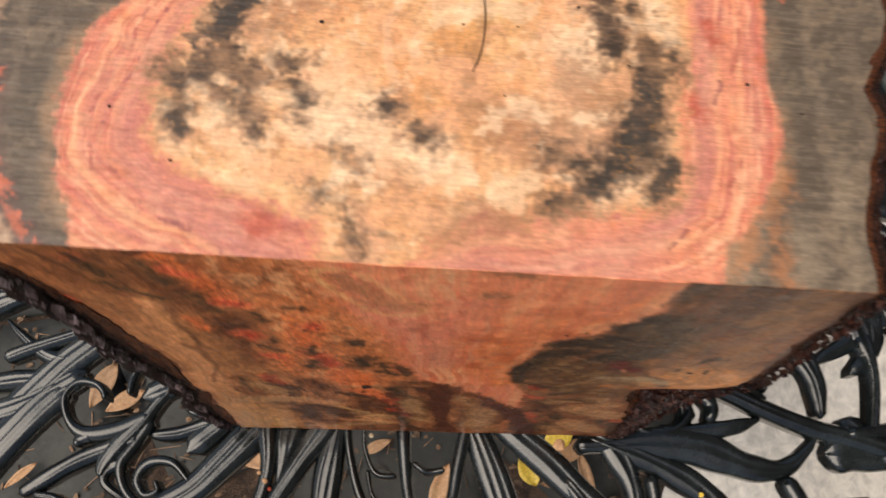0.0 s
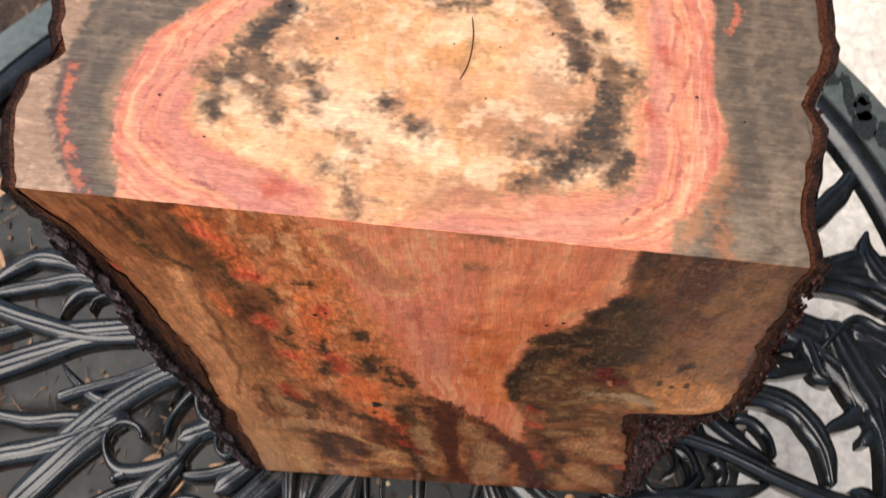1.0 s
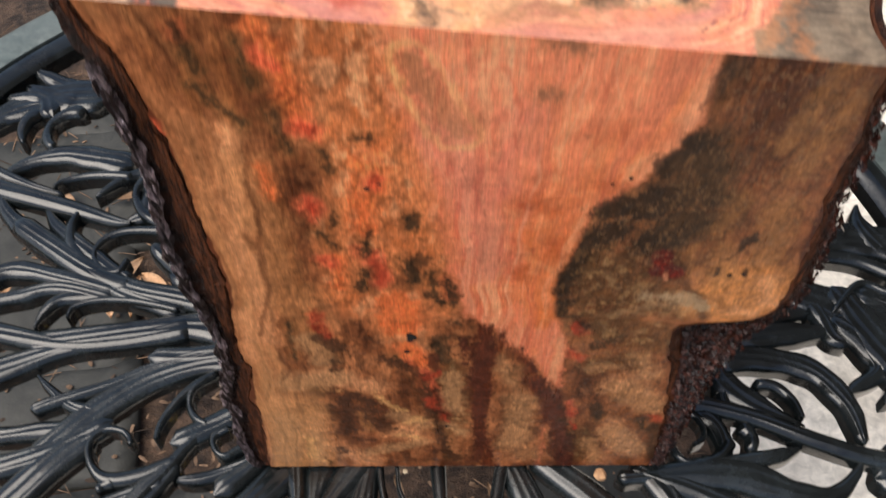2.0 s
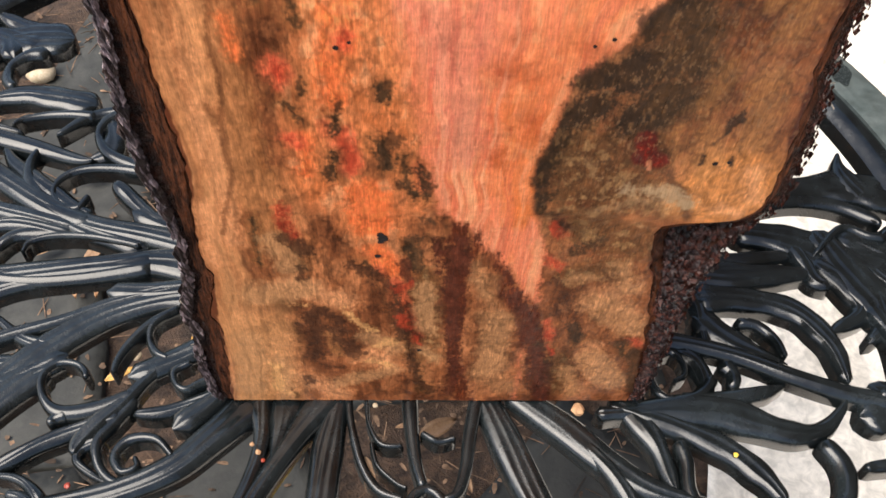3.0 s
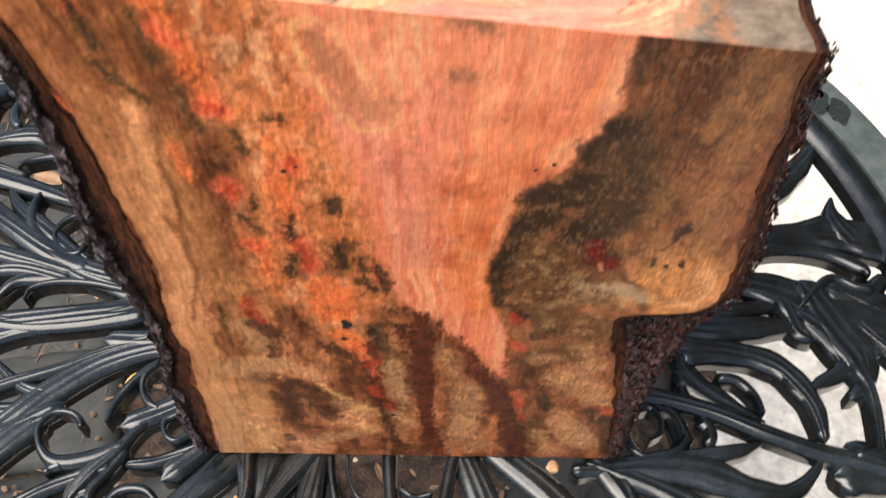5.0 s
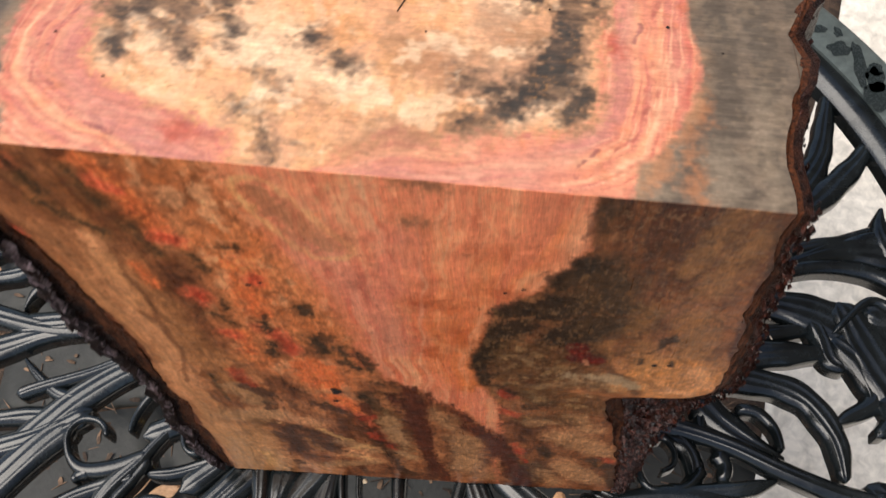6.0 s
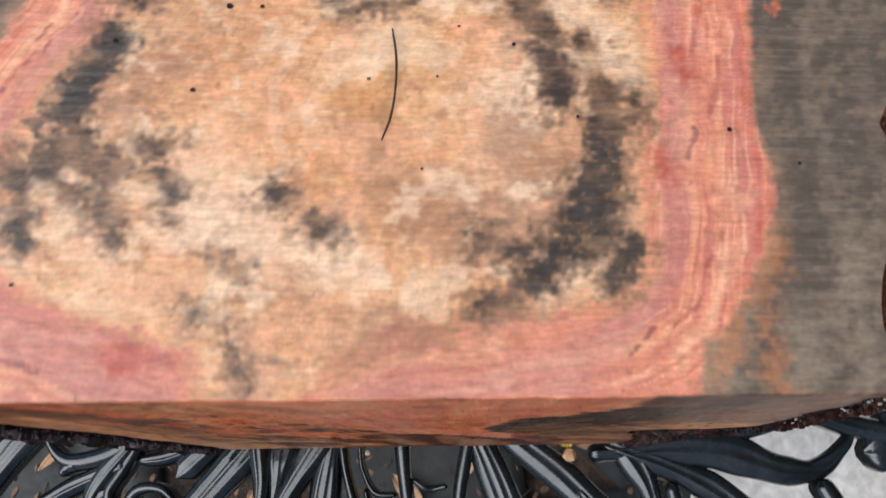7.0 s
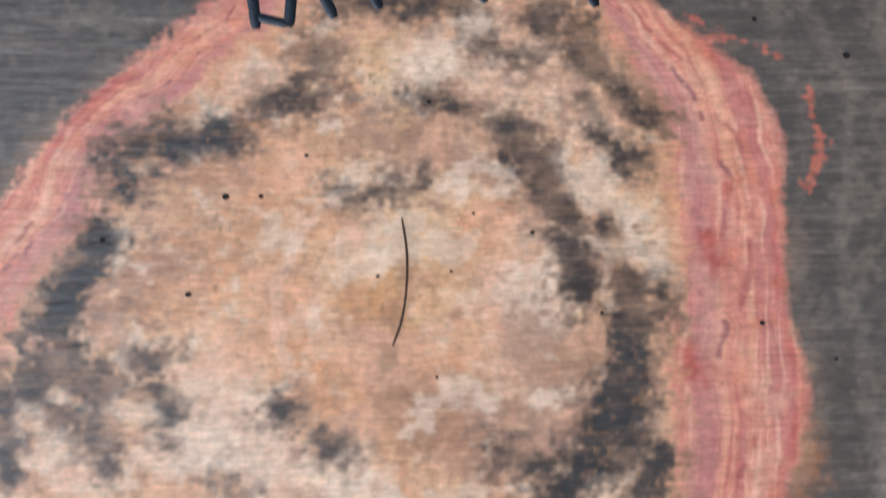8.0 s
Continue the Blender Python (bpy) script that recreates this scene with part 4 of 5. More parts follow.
    col = lay(col, 0.6 * ramp(6, -4, pods(wx, wh, [(-30, 392, -17, 364, 4), (-17, 375, -2, 358, 4), (24, 404, 38, 398, 3)]) + 2 * rag + 3 * blot), (0.34, 0.12, 0.05))
    col = lay(col, 0.45 * ramp(7, -1, small + 1.6 * rag), (0.16, 0.08, 0.03))
    col = lay(col, 0.85 * ramp(1.6, -2.0, small + 1.2 * rag), (0.045, 0.028, 0.014))
    col = lay(col, 0.92 * ramp(1.2, -1.2, pods(x, h, [(131, 250, 130, 244, 1.2), (145, 250, 146, 244, 1.2)]) + 0.5 * rag), (0.012, 0.007, 0.005))
    gem = np.abs(x - 139.5 - 0.3 * (h - 275)) / 0.5 + np.abs(h - 275) - 9
    col = lay(col, 0.88 * ramp(2, -2, gem + 1.4 * rag), (0.028, 0.014, 0.008))
    col = lay(col, 0.6 * ramp(0.0, 0.5, blot) * ramp(0, -4, gem + rag), (0.13, 0.06, 0.025))
    col = lay(col, 0.8 * ramp(1, -1, pods(x, h, [(139, 268, 132, 258, 0.6)]) + 0.4 * rag), (0.03, 0.015, 0.008))
    eye = pods(x, h, [(98, 262, 100, 254, 5.5), (99, 250, 107, 247, 6)])
    col = lay(col, 0.7 * ramp(6, 1, eye), (0.09, 0.045, 0.02))
    col = lay(col, 0.95 * ramp(1.5, -1.5, eye + 0.4 * rag), (0.13, 0.013, 0.009))
    col = lay(col, 0.7 * ramp(0.1, 0.6, fbm(x / 3, h / 3, 36)) * ramp(0, -3, eye), (0.30, 0.030, 0.016))
    col = lay(col, 0.9 * ramp(0.8, -0.8, pods(x, h, [(103, 246, 104, 241, 1.4)]) + 0.3 * rag), (0.55, 0.22, 0.12))
    # wine-dark wedges running down from the point of the heart
    wedge = pods(wx, wh, [(0, 182, 7, 128, 2.6), (8, 190, 9, 128, 2.6), (19, 186, 11, 122, 2.6), (9, 140, 9, 95, 6.5), (9, 95, 20, 3, 4.5), (27, 172, 43, 132, 2), (43, 132, 52, 108, 5), (52, 108, 66, 70, 6.5), (66, 70, 77, 4, 5), (-22, 118, -12, 68, 2.4), (86, 95, 89, 84, 2.4)])
    col = lay(col, 0.95 * ramp(4, -3, wedge - 0.8 + 1.3 * rag + 5 * streak + 2 * fibre_n), WINE)
    col = lay(col, 0.6 * ramp(0.1, 0.7, fibre_n) * ramp(1, -2, wedge + rag), (0.22, 0.06, 0.024))
    col = lay(col, 0.6 * ramp(5, -4, pods(wx, wh, [(31, 105, 42, 46, 8), (27, 145, 34, 110, 5), (30, 40, 48, 18, 9)]) + rag + 3 * streak), (0.31, 0.165, 0.078))
    knot = pods(wx, wh, [(-77, 108, -75, 66, 5.5), (-72, 104, -47, 90, 9), (-73, 66, -52, 72, 5)])
    col = lay(col, 0.8 * ramp(4, -3, knot + 1.3 * rag), (0.115, 0.042, 0.018))
    col = lay(col, 0.6 * ramp(3, -2, pods(wx, wh, [(-69, 86, -66, 64, 4)]) + rag), (0.36, 0.17, 0.07))
    # short dark splits in the heart
    split = pods(x + 1.2 * blot, h, [(10, 349, 9, 333, 0.3), (18, 353, 17, 342, 0.3), (-2, 340, 0, 326, 0.3), (-8, 330, -5, 320, 0.3), (4, 300, 5, 294, 0.3), (30, 236, 31, 231, 0.3), (14, 262, 14, 256, 0.3), (0, 366, 1, 356, 0.3)])
    col = lay(col, 0.7 * ramp(0.5, -0.7, split), (0.16, 0.04, 0.025))
    col = col * (1 + (1 - inside)[..., None] * np.array((0.10, -0.03, -0.10)))
    # wood colour darker at the lower right, lighter on the left
    col = col * (1 - 0.2 * (ramp(40, 80, x) * ramp(330, 250, h) * ramp(30, 50, knob))[..., None]) * (1 + 0.16 * (ramp(-60, -90, x) * ramp(120, 200, h))[..., None])
    # upper front brightened left and dimmed right in colour, making up for the light
    col = col * (1 + 0.22 * (ramp(270, 360, h) * ramp(95, 60, x))[..., None]) * (1 - 0.24 * (ramp(240, 310, h) * ramp(82, 105, x))[..., None])
    col = lay(col, 0.35 * ramp(270, 370, h) * core, (0.76, 0.30, 0.17))
    # blotches and drips of the lower wood, with crisp ragged edges
    edgy = 1.3 * rag + 2.2 * blot
    col = lay(col, 0.7 * ramp(4, -5, pods(wx, wh, [(-112, 128, -84, 134, 10.6), (-107, 54, -104, 11, 6.4), (-46, 81, -28, 69, 7.7), (-68, 26, -29, 41, 6.4), (-89, 156, -92, 180, 9.4), (-122, 80, -127, 18, 10.2), (-10, 135, -8, 94, 6.8), (-10, 69, -2, 55, 5.1)]) + edgy), (0.52, 0.26, 0.118))
    col = lay(col, 0.7 * ramp(4, -5, pods(wx, wh, [(98, 120, 123, 96, 11.1), (104, 56, 125, 28, 11.9), (91, 42, 99, 12, 6.0), (35, 42, 40, 104, 10.2), (20, 157, 27, 130, 3.8), (104, 158, 115, 137, 6.8), (80, 147, 90, 148, 5.1)]) + edgy), (0.47, 0.225, 0.10))
    col = lay(col, 0.65 * ramp(2, -2, pods(wx, wh, [(-41, 72, -30, 78, 3.8), (-59, 112, -42, 88, 2.6), (-110, 47, -108, 15, 3.0), (-104, 15, -99, 9, 2.1), (-47, 55, -32, 48, 2.6), (-93, 117, -81, 119, 0.9)]) + edgy), (0.74, 0.38, 0.15))
    col = lay(col, 0.85 * ramp(2, -2.2, pods(wx, wh, [(-78, 109, -83, 54, 4.7), (-76, 112, -63, 100, 4.3), (-64, 81, -53, 62, 6.0), (-74, 94, -60, 88, 3.8), (-89, 33, -85, 26, 3.4), (-86, 183, -78, 171, 6.0), (-82, 156, -82, 145, 2.1), (-50, 156, -37, 146, 3.8), (-37, 148, -27, 135, 3.4), (-28, 118, -24, 82, 3.8), (-17, 62, -13, 27, 3.8), (-9, 27, -3, 15, 3.8), (-100, 15, -97, 7, 1.7), (-88, 97, -87, 90, 2.1), (-78, 48, -63, 46, 2.1)]) + edgy), (0.072, 0.027, 0.013))
    col = lay(col, 0.8 * ramp(2, -2.2, pods(wx, wh, [(85, 99, 91, 83, 4.3), (118, 75, 123, 77, 5.1), (61, 83, 68, 70, 3.4), (133, 64, 140, 13, 5.1), (72, 56, 77, 27, 2.1), (90, 183, 76, 173, 3.4), (-17, 181, -14, 157, 4.3), (-13, 238, -10, 222, 3.8), (-11, 200, -8, 198, 2.6), (-28, 261, -34, 242, 4.3), (-30, 295, -31, 289, 3.4), (-54, 282, -57, 264, 2.6), (-59, 249, -61, 233, 2.6), (-23, 226, -17, 218, 3.0)]) + edgy), (0.052, 0.027, 0.013))
    col = lay(col, 0.85 * ramp(2, -2.2, pods(wx, wh, [(5, 172, 9, 82, 5.1), (13, 55, 8, 12, 4.3), (31, 172, 45, 130, 1.7), (46, 130, 60, 83, 5.1), (65, 70, 77, 8, 3.8), (10, 182, 13, 152, 3.8), (-5, 182, -1, 152, 3.0), (-24, 162, -20, 146, 3.4)]) + edgy + 3 * streak), (0.090, 0.024, 0.013))
    col = lay(col, 0.8 * ramp(1.5, -2, pods(wx, wh, [(-27, 135, -20, 140, 2.6), (-25, 106, -21, 94, 2.6), (-16, 82, -12, 74, 1.3), (70, 89, 76, 63, 1.7), (62, 163, 69, 156, 2.1), (60, 198, 63, 184, 1.7), (-89, 212, -88, 194, 3.0), (-88, 194, -81, 184, 2.1)]) + edgy), (0.36, 0.050, 0.024))
    # thin growth lines that follow the left bark
    seam_l = near_l + 3 * fbm(x / 30, h / 70, 80)
    col = col * (1 - 0.22 * (ramp(0.55, 1.0, np.sin(seam_l / 1.5 + 2 * patch)) * ramp(46, 30, near_l) * ramp(0, 3, near_l))[..., None])
    # long silky fibres, curled burl figure, ripples across the grain and faint saw lines
    out = 1 - inside
    smooth_band = ramp(26, 12, near_l) * low
    silk = fbm(curl / 1.1, h / 34, 81, 3)
    long_line = 1 - 2.4 * np.abs(fbm(run / 3.2, h / 70, 82, 3))
    burl = 0.55 * np.tanh(2.2 * fbm(wx / 6.5, wh / 9, 83, 4)) + 0.75 * np.tanh(2.2 * fbm(x / 1.9, h / 2.8, 94, 3))
    squiggle = ramp(0.16, 0.0, np.abs(fbm(wx / 9, wh / 13, 84, 3))) * ramp(-108, -84, x)
    ripple = vnoise(run / 1.5 + 1.5 * fbm(x / 6, h / 10, 86), h / 8.0, 85)
    rippled = out * ramp(20, -10, x) * ramp(110, 150, h) * ramp(24, 34, near_l)
    saw = vnoise(x / 70, h / 0.9, 87)
    col = col * (1 + ((0.10 + 0.04 * out) * silk + 0.05 * long_line * inside)[..., None])
    col = col * (1 + ((0.05 + 0.15 * out) * (1 - 0.7 * smooth_band) * burl)[..., None])
    col = col * (1 - ((0.34 * out * (1 - smooth_band) + 0.05 * inside) * squiggle)[..., None])
    col = col * (1 + (0.24 * rippled * ripple + 0.035 * saw)[..., None])
    fleck_on = ramp(0.45, 0.8, fleck + 0.3 * blot) * out * (1 - smooth_band) * ramp(-20, 40, x)
    col = col * (1 + 0.35 * fleck_on[..., None])
    dashes = ramp(0.2, 0.75, vnoise(curl / 0.75, h / 3.4, 105)) - ramp(0.2, 0.75, -vnoise(curl / 0.75, h / 3.4, 106))
    col = col * (1 + ((0.17 * out * (1 - 0.7 * smooth_band) + 0.05 * inside) * dashes)[..., None])
    # fine red hairs that fan up through the heart
    hair = ramp(0.13, 0.02, np.abs(vnoise(run / 2.6 + 0.8 * blot, h / 60, 88))) * ramp(0.0, 0.5, vnoise(run / 6, h / 40, 89))
    col = lay(col, 0.34 * hair * core * ramp(200, 260, h), (0.50, 0.09, 0.05))
    # light flecks in the dull wood right of the heart
    dull = ramp(2, 8, right) * ramp(120, 160, h) * ramp(24, 40, knob)
    col = lay(col, 0.34 * dull * ramp(0.25, 0.6, fbm(x / 1.3, h / 2.1, 95, 3) + 0.35 * blot), (0.33, 0.18, 0.09))
    fold = pods(wx, wh, [(116, 236, 127, 222, 1.2), (127, 222, 133, 203, 1.6)])
    col = lay(col, 0.75 * ramp(3.5, -0.5, fold + 0.5 * rag), (0.075, 0.03, 0.014))
    col = lay(col, 0.8 * ramp(4, -3, pods(wx, wh, [(96, 226, 118, 222, 3), (118, 222, 132, 213, 3)]) + 1.5 * rag + 3 * blot), (0.44, 0.29, 0.16))
    mean = col.mean(axis=-1, keepdims=True)
    return np.clip(mean + (1.05 + 0.03 * inside[..., None]) * (col - mean), 0.004, 0.9) * (1.02 + 0.10 * patch[..., None])




HEART_X, HEART_Y = 21.0, 98.0
OUT_A = [0, 14, 23, 32, 45, 60, 90, 115, 129, 142, 156, 170, 184, 195, 208, 222, 250, 290, 305, 313, 320, 332, 346, 360]
OUT_R = [111, 115, 124, 126, 120, 118, 116, 112, 108, 110, 115, 122, 144, 155, 160, 170, 200, 200, 150, 124, 117, 118, 117, 111]
IN_A = [0, 13, 23, 36, 48, 60, 90, 116, 136, 149, 164, 174, 184, 195, 202, 210, 220, 232, 238, 244, 250, 256, 262, 270, 296, 314, 322, 332, 345, 360]
IN_R = [78, 82, 86, 97, 101, 112, 110, 93, 87, 94, 92, 103, 112, 124, 129, 120, 104, 96, 104, 108, 104, 84, 76, 69, 73, 89, 93, 86, 79, 78]


def top_figure(x, y):
    """Colours of the sawn top at x across and y back from the front."""
    wx = x + 4 * fbm(x / 18, y / 18, 41) + 1.8 * fbm(x / 5, y / 5, 42)
    wy = y + 4 * fbm(x / 18, y / 18, 43) + 1.8 * fbm(x / 5, y / 5, 44)
    rag = 1.5 * fbm(x / 3.5, y / 3.5, 45) + 0.5 * vnoise(x / 4, y / 1.2, 52) + 1.3 * vnoise(x / 1.6, y / 1.6, 53)
    ang = np.degrees(np.arctan2(wy - HEART_Y, wx - HEART_X)) % 360
    rad = np.hypot(wx - HEART_X, wy - HEART_Y)
    bx, by = x + 3 * fbm(x / 26, y / 26, 64, 2) + 1.2 * fbm(x / 7, y / 7, 65, 2), y + 3 * fbm(x / 26, y / 26, 66, 2) + 1.2 * fbm(x / 7, y / 7, 67, 2)
    b_ang, b_rad = np.degrees(np.arctan2(by - HEART_Y, bx - HEART_X)) % 360, np.hypot(bx - HEART_X, by - HEART_Y)
    r_in, r_out = np.interp(ang, IN_A, IN_R), np.interp(ang, OUT_A, OUT_R)
    line = fbm(x / 40, y / 1.3, 46, 3)
    cloud = fbm(x / 24, y / 24, 47)
    mott = fbm(x / 10, y / 9, 54) + 0.4 * vnoise(x / 2.4, y / 1.8, 55)
    # grey-brown outer wood with faint rings
    col = np.zeros(x.shape + (3,)) + GREY
    col = lay(col, 0.35 * ramp(0.0, 0.7, line), (0.25, 0.185, 0.13))
    col = lay(col, 0.55 * ramp(0.05, 0.5, cloud), (0.115, 0.092, 0.07))
    col = lay(col, 0.4 * ramp(0.1, 0.6, mott), (0.25, 0.18, 0.12))
    edge = np.minimum(172 - x, x + 165)
    col = lay(col, 0.2 * ramp(0.2, 0.9, np.sin(edge / 2.4 + 4 * fbm(x / 30, y / 22, 58))) * ramp(50, 20, edge), (0.28, 0.20, 0.14))
    col = lay(col, 0.45 * ramp(10, -6, pods(wx, wy, [(112, 14, 122, 34, 6), (138, 12, 142, 26, 5), (158, 10, 160, 60, 1.5)]) + 2 * rag), (0.38, 0.29, 0.20))
    col = lay(col, 0.65 * ramp(6, -4, pods(wx, wy, [(131, 8, 130, 60, 1.5), (126, 72, 131, 52, 6), (122, 40, 114, 16, 3)]) + 1.5 * rag + 3 * mott), (0.46, 0.18, 0.075))
    # salmon band between outer wood and heart, in long streaks that run round
    inner, outer = rad - r_in, b_rad - np.interp(b_ang, OUT_A, OUT_R)
    deep = b_rad - np.interp(b_ang, IN_A, IN_R)
    fuzz = 0.5 + 0.5 * ramp(60, 100, b_ang) * ramp(330, 250, b_ang)
    col = lay(col, 0.5 * ramp(9, 1, outer + 3 * mott) * ramp(-0.2, 0.4, cloud), (0.46, 0.27, 0.15))
    on = ramp(2.2, -2.2, outer + fuzz * rag)
    col = lay(col, 0.96 * on, (0.70, 0.26, 0.155))
    along = (x * 0.6 + y) / 46
    lane = fbm(deep / 5.5, along, 48)
    thin = fbm(deep / 1.7, along * 1.4, 68, 3)
    wave = fbm(wx / 8, wy / 8, 57)
    col = lay(col, 0.75 * ramp(0.0, 0.45, lane) * on, (0.82, 0.38, 0.20))
    col = lay(col, 0.7 * ramp(0.05, 0.45, -lane) * on, (0.52, 0.175, 0.135))
    col = lay(col, 0.6 * ramp(0.2, 0.5, thin) * on, (0.84, 0.44, 0.26))
    col = lay(col, 0.55 * ramp(0.2, 0.5, -thin) * on, (0.50, 0.13, 0.10))
    col = lay(col, 0.4 * ramp(0.15, 0.6, wave) * on, (0.66, 0.20, 0.085))
    col = lay(col, 0.4 * ramp(0.1, 0.6, -wave) * on, (0.76, 0.40, 0.24))
    band = deep / np.maximum(np.interp(b_ang, OUT_A, OUT_R) - np.interp(b_ang, IN_A, IN_R), 8)
    col = lay(col, 0.45 * ramp(0.22, 0.05, np.abs(band - 0.22)) * on, (0.50, 0.215, 0.18))
    col = lay(col, 0.28 * ramp(2.6, 0.6, np.abs(outer + 2.6 + 1.2 * lane)) * ramp(-0.5, 0.2, cloud + mott), (0.50, 0.075, 0.045))
    col = lay(col, 0.7 * ramp(0.05, 0.01, np.abs(band - 0.42 + 0.15 * cloud)) * on * ramp(0.0, 0.35, mott), (0.24, 0.07, 0.08))
    col = lay(col, 0.65 * ramp(0.05, 0.01, np.abs(band - 0.62 + 0.2 * cloud)) * on * ramp(0.0, 0.35, -mott), (0.40, 0.10, 0.08))
    col = lay(col, 0.7 * ramp(5, -2, pods(wx, wy, [(-58, 20, -54, 20, 3), (110, 116, 111, 110, 2), (102, 82, 103, 76, 1.5)]) + rag), (0.44, 0.075, 0.045))
    # cream heart
    col = lay(col, 0.95 * ramp(5, -5, inner + 2.2 * rag), PEACH)
    heart = ramp(2, -9, inner + rag)
    col = lay(col, 0.85 * ramp(-0.3, 0.4, cloud + 0.5 * mott) * heart, CREAM)
    col = lay(col, 0.35 * ramp(0, 1, np.sin(rad / 2.3 + 4 * fbm(x / 25, y / 25, 50))) * heart, (0.70, 0.37, 0.18))
    col = lay(col, 0.5 * ramp(0.1, 0.7, mott) * heart, (0.58, 0.27, 0.115))
    col = lay(col, 0.5 * ramp(0.2, 0.8, -mott) * heart, (0.87, 0.62, 0.38))
    col = lay(col, 0.6 * ramp(28, 4, np.hypot((wx - 16) * 1.1, (wy - 108) * 0.8)), (0.66, 0.35, 0.11))
    col = lay(col, 0.55 * ramp(10, -6, pods(wx, wy, [(-12, 100, -8, 80, 6), (0, 72, 14, 60, 7), (8, 120, 12, 100, 6)]) + rag), (0.64, 0.26, 0.09))
    col = lay(col, 0.7 * ramp(3, -2, pods(wx, wy, [(-2, 120, 0, 88, 1.0), (8, 150, 14, 128, 1.0)]) + rag), (0.84, 0.48, 0.26))
    col = lay(col, 0.6 * ramp(2, -1.5, pods(wx, wy, [(14, 176, 20, 150, 2), (20, 178, 18, 170, 3)]) + rag), (0.68, 0.38, 0.12))
    # ochre and tan clouds through the heart
    tan = fbm(wx / 17, wy / 20, 69)
    col = lay(col, 0.5 * ramp(0.0, 0.5, tan) * heart, (0.64, 0.33, 0.15))
    col = lay(col, 0.6 * ramp(0.0, 0.45, -tan + 0.3 * mott) * heart, (0.88, 0.59, 0.37))
    col = lay(col, 0.45 * ramp(0.15, 0.6, fbm(x / 6, y / 8, 70)) * heart, (0.50, 0.235, 0.10))
    # brown shading painted along the drying crack
    col = lay(col, 0.55 * ramp(5, 0, pods(x, y, [(21, 124, 21, 100, 0.5), (21, 100, 17, 87, 0.5)]) + rag), (0.30, 0.14, 0.06))
    col = lay(col, 0.5 * ramp(0.2, 0.8, np.sin(b_rad / 1.9 + 2 * fbm(x / 30, y / 30, 72))) * ramp(48, 36, b_rad) * ramp(24, 32, b_rad) * ramp(100, 140, b_ang) * ramp(230, 190, b_ang), (0.84, 0.52, 0.33))
    pale = pods(wx, wy, [(25, 168, 60, 172, 9), (60, 172, 80, 142, 6), (50, 105, 60, 96, 7), (-30, 62, 0, 50, 8), (90, 60, 60, 26, 5)])
    col = lay(col, 0.6 * ramp(9, -6, pale + 2 * rag + 5 * mott) * heart, (0.88, 0.60, 0.385))
    # soft brown clouds, then the grey-black stains
    soft = pods(wx, wy, [(20, 70, 52, 69, 5), (42, 62, 48, 57, 7), (57, 85, 73, 80, 10), (10, 90, 16, 77, 4), (27, 149, 43, 142, 7), (11, 151, 19, 149, 5), (61, 131, 61, 128, 6), (-58, 107, -45, 113, 5), (30, 54, 44, 53, 5), (-8, 40, -7, 40, 3), (5, 24, 30, 30, 5), (70, 66, 60, 60, 9), (84, 70, 86, 100, 7), (62, 140, 72, 110, 6), (22, 60, 50, 62, 6), (-70, 110, -60, 96, 6), (-80, 90, -62, 74, 6), (-60, 138, -30, 142, 6)])
    col = lay(col, 0.32 * ramp(12, -4, soft + 2 * rag + 7 * mott), (0.46, 0.225, 0.115))
    col = lay(col, 0.5 * ramp(7, -6, soft + 2.2 * rag + 5 * mott), (0.29, 0.14, 0.08))
    dark = pods(wx, wy, [(-57, 145, -27, 150, 4.5), (-62, 142, -59, 133, 3), (-74, 98, -66, 119, 5.5), (-81, 80, -71, 85, 5), (-65, 82, -63, 78, 4), (-69, 70, -59, 59, 2.6), (-52, 87, -47, 86, 3),
                         (-45, 77, -42, 70, 2), (-16, 70, -14, 68, 2.6), (-3, 60, 1, 59, 2.4), (-34, 53, -32, 52, 0.8), (-29, 49, -20, 41, 1.2), (52, 152, 59, 142, 4.5), (62, 135, 68, 124, 4.5), (70, 118, 72, 103, 5.5), (81, 119, 84, 116, 2.4)])
    dark = np.minimum(dark, pods(wx, wy, [(86, 104, 87, 94, 4.5), (87, 92, 85, 74, 6), (95, 100, 96, 94, 2.4), (82, 74, 72, 56, 7.5), (70, 54, 58, 42, 6), (70, 55, 82, 56, 7), (85, 42, 90, 54, 4.5), (46, 55, 54, 53, 3), (47, 36, 52, 36, 2), (-39, 37, -37, 33, 1), (-27, 27, -22, 11, 0.8), (-24, 20, -20, 16, 0.6)]))
    dark = np.minimum(dark, pods(wx, wy, [(-7, 168, -1, 172, 3.4), (-17, 161, -4, 161, 3.4), (-7, 177, -6, 174, 3.4), (26, 159, 39, 158, 2.4), (45, 180, 58, 173, 2.2), (76, 157, 89, 139, 2.4), (85, 164, 96, 150, 3), (73, 182, 79, 168, 4.5), (5, 132, 25, 136, 1.4), (62, 186, 64, 182, 4.5), (-91, 77, -88, 57, 3.4), (0, 190, 40, 190, 3)]))
    col = lay(col, 0.6 * ramp(10, -1, dark + 2.4 * rag + 5 * mott), (0.30, 0.175, 0.10))
    depth = np.clip(0.74 + 0.6 * fbm(x / 9, y / 7, 63) + 0.25 * line, 0.15, 0.95)
    col = lay(col, 0.5 * ramp(0.0, 0.5, fbm(x / 5, y / 3, 107, 3)) * ramp(14, 2, dark + 3 * mott) * heart, (0.20, 0.12, 0.085))
    col = lay(col, depth * ramp(4.5, -3.5, dark - 0.8 + 1.8 * rag + 2 * mott), (0.050, 0.036, 0.027))
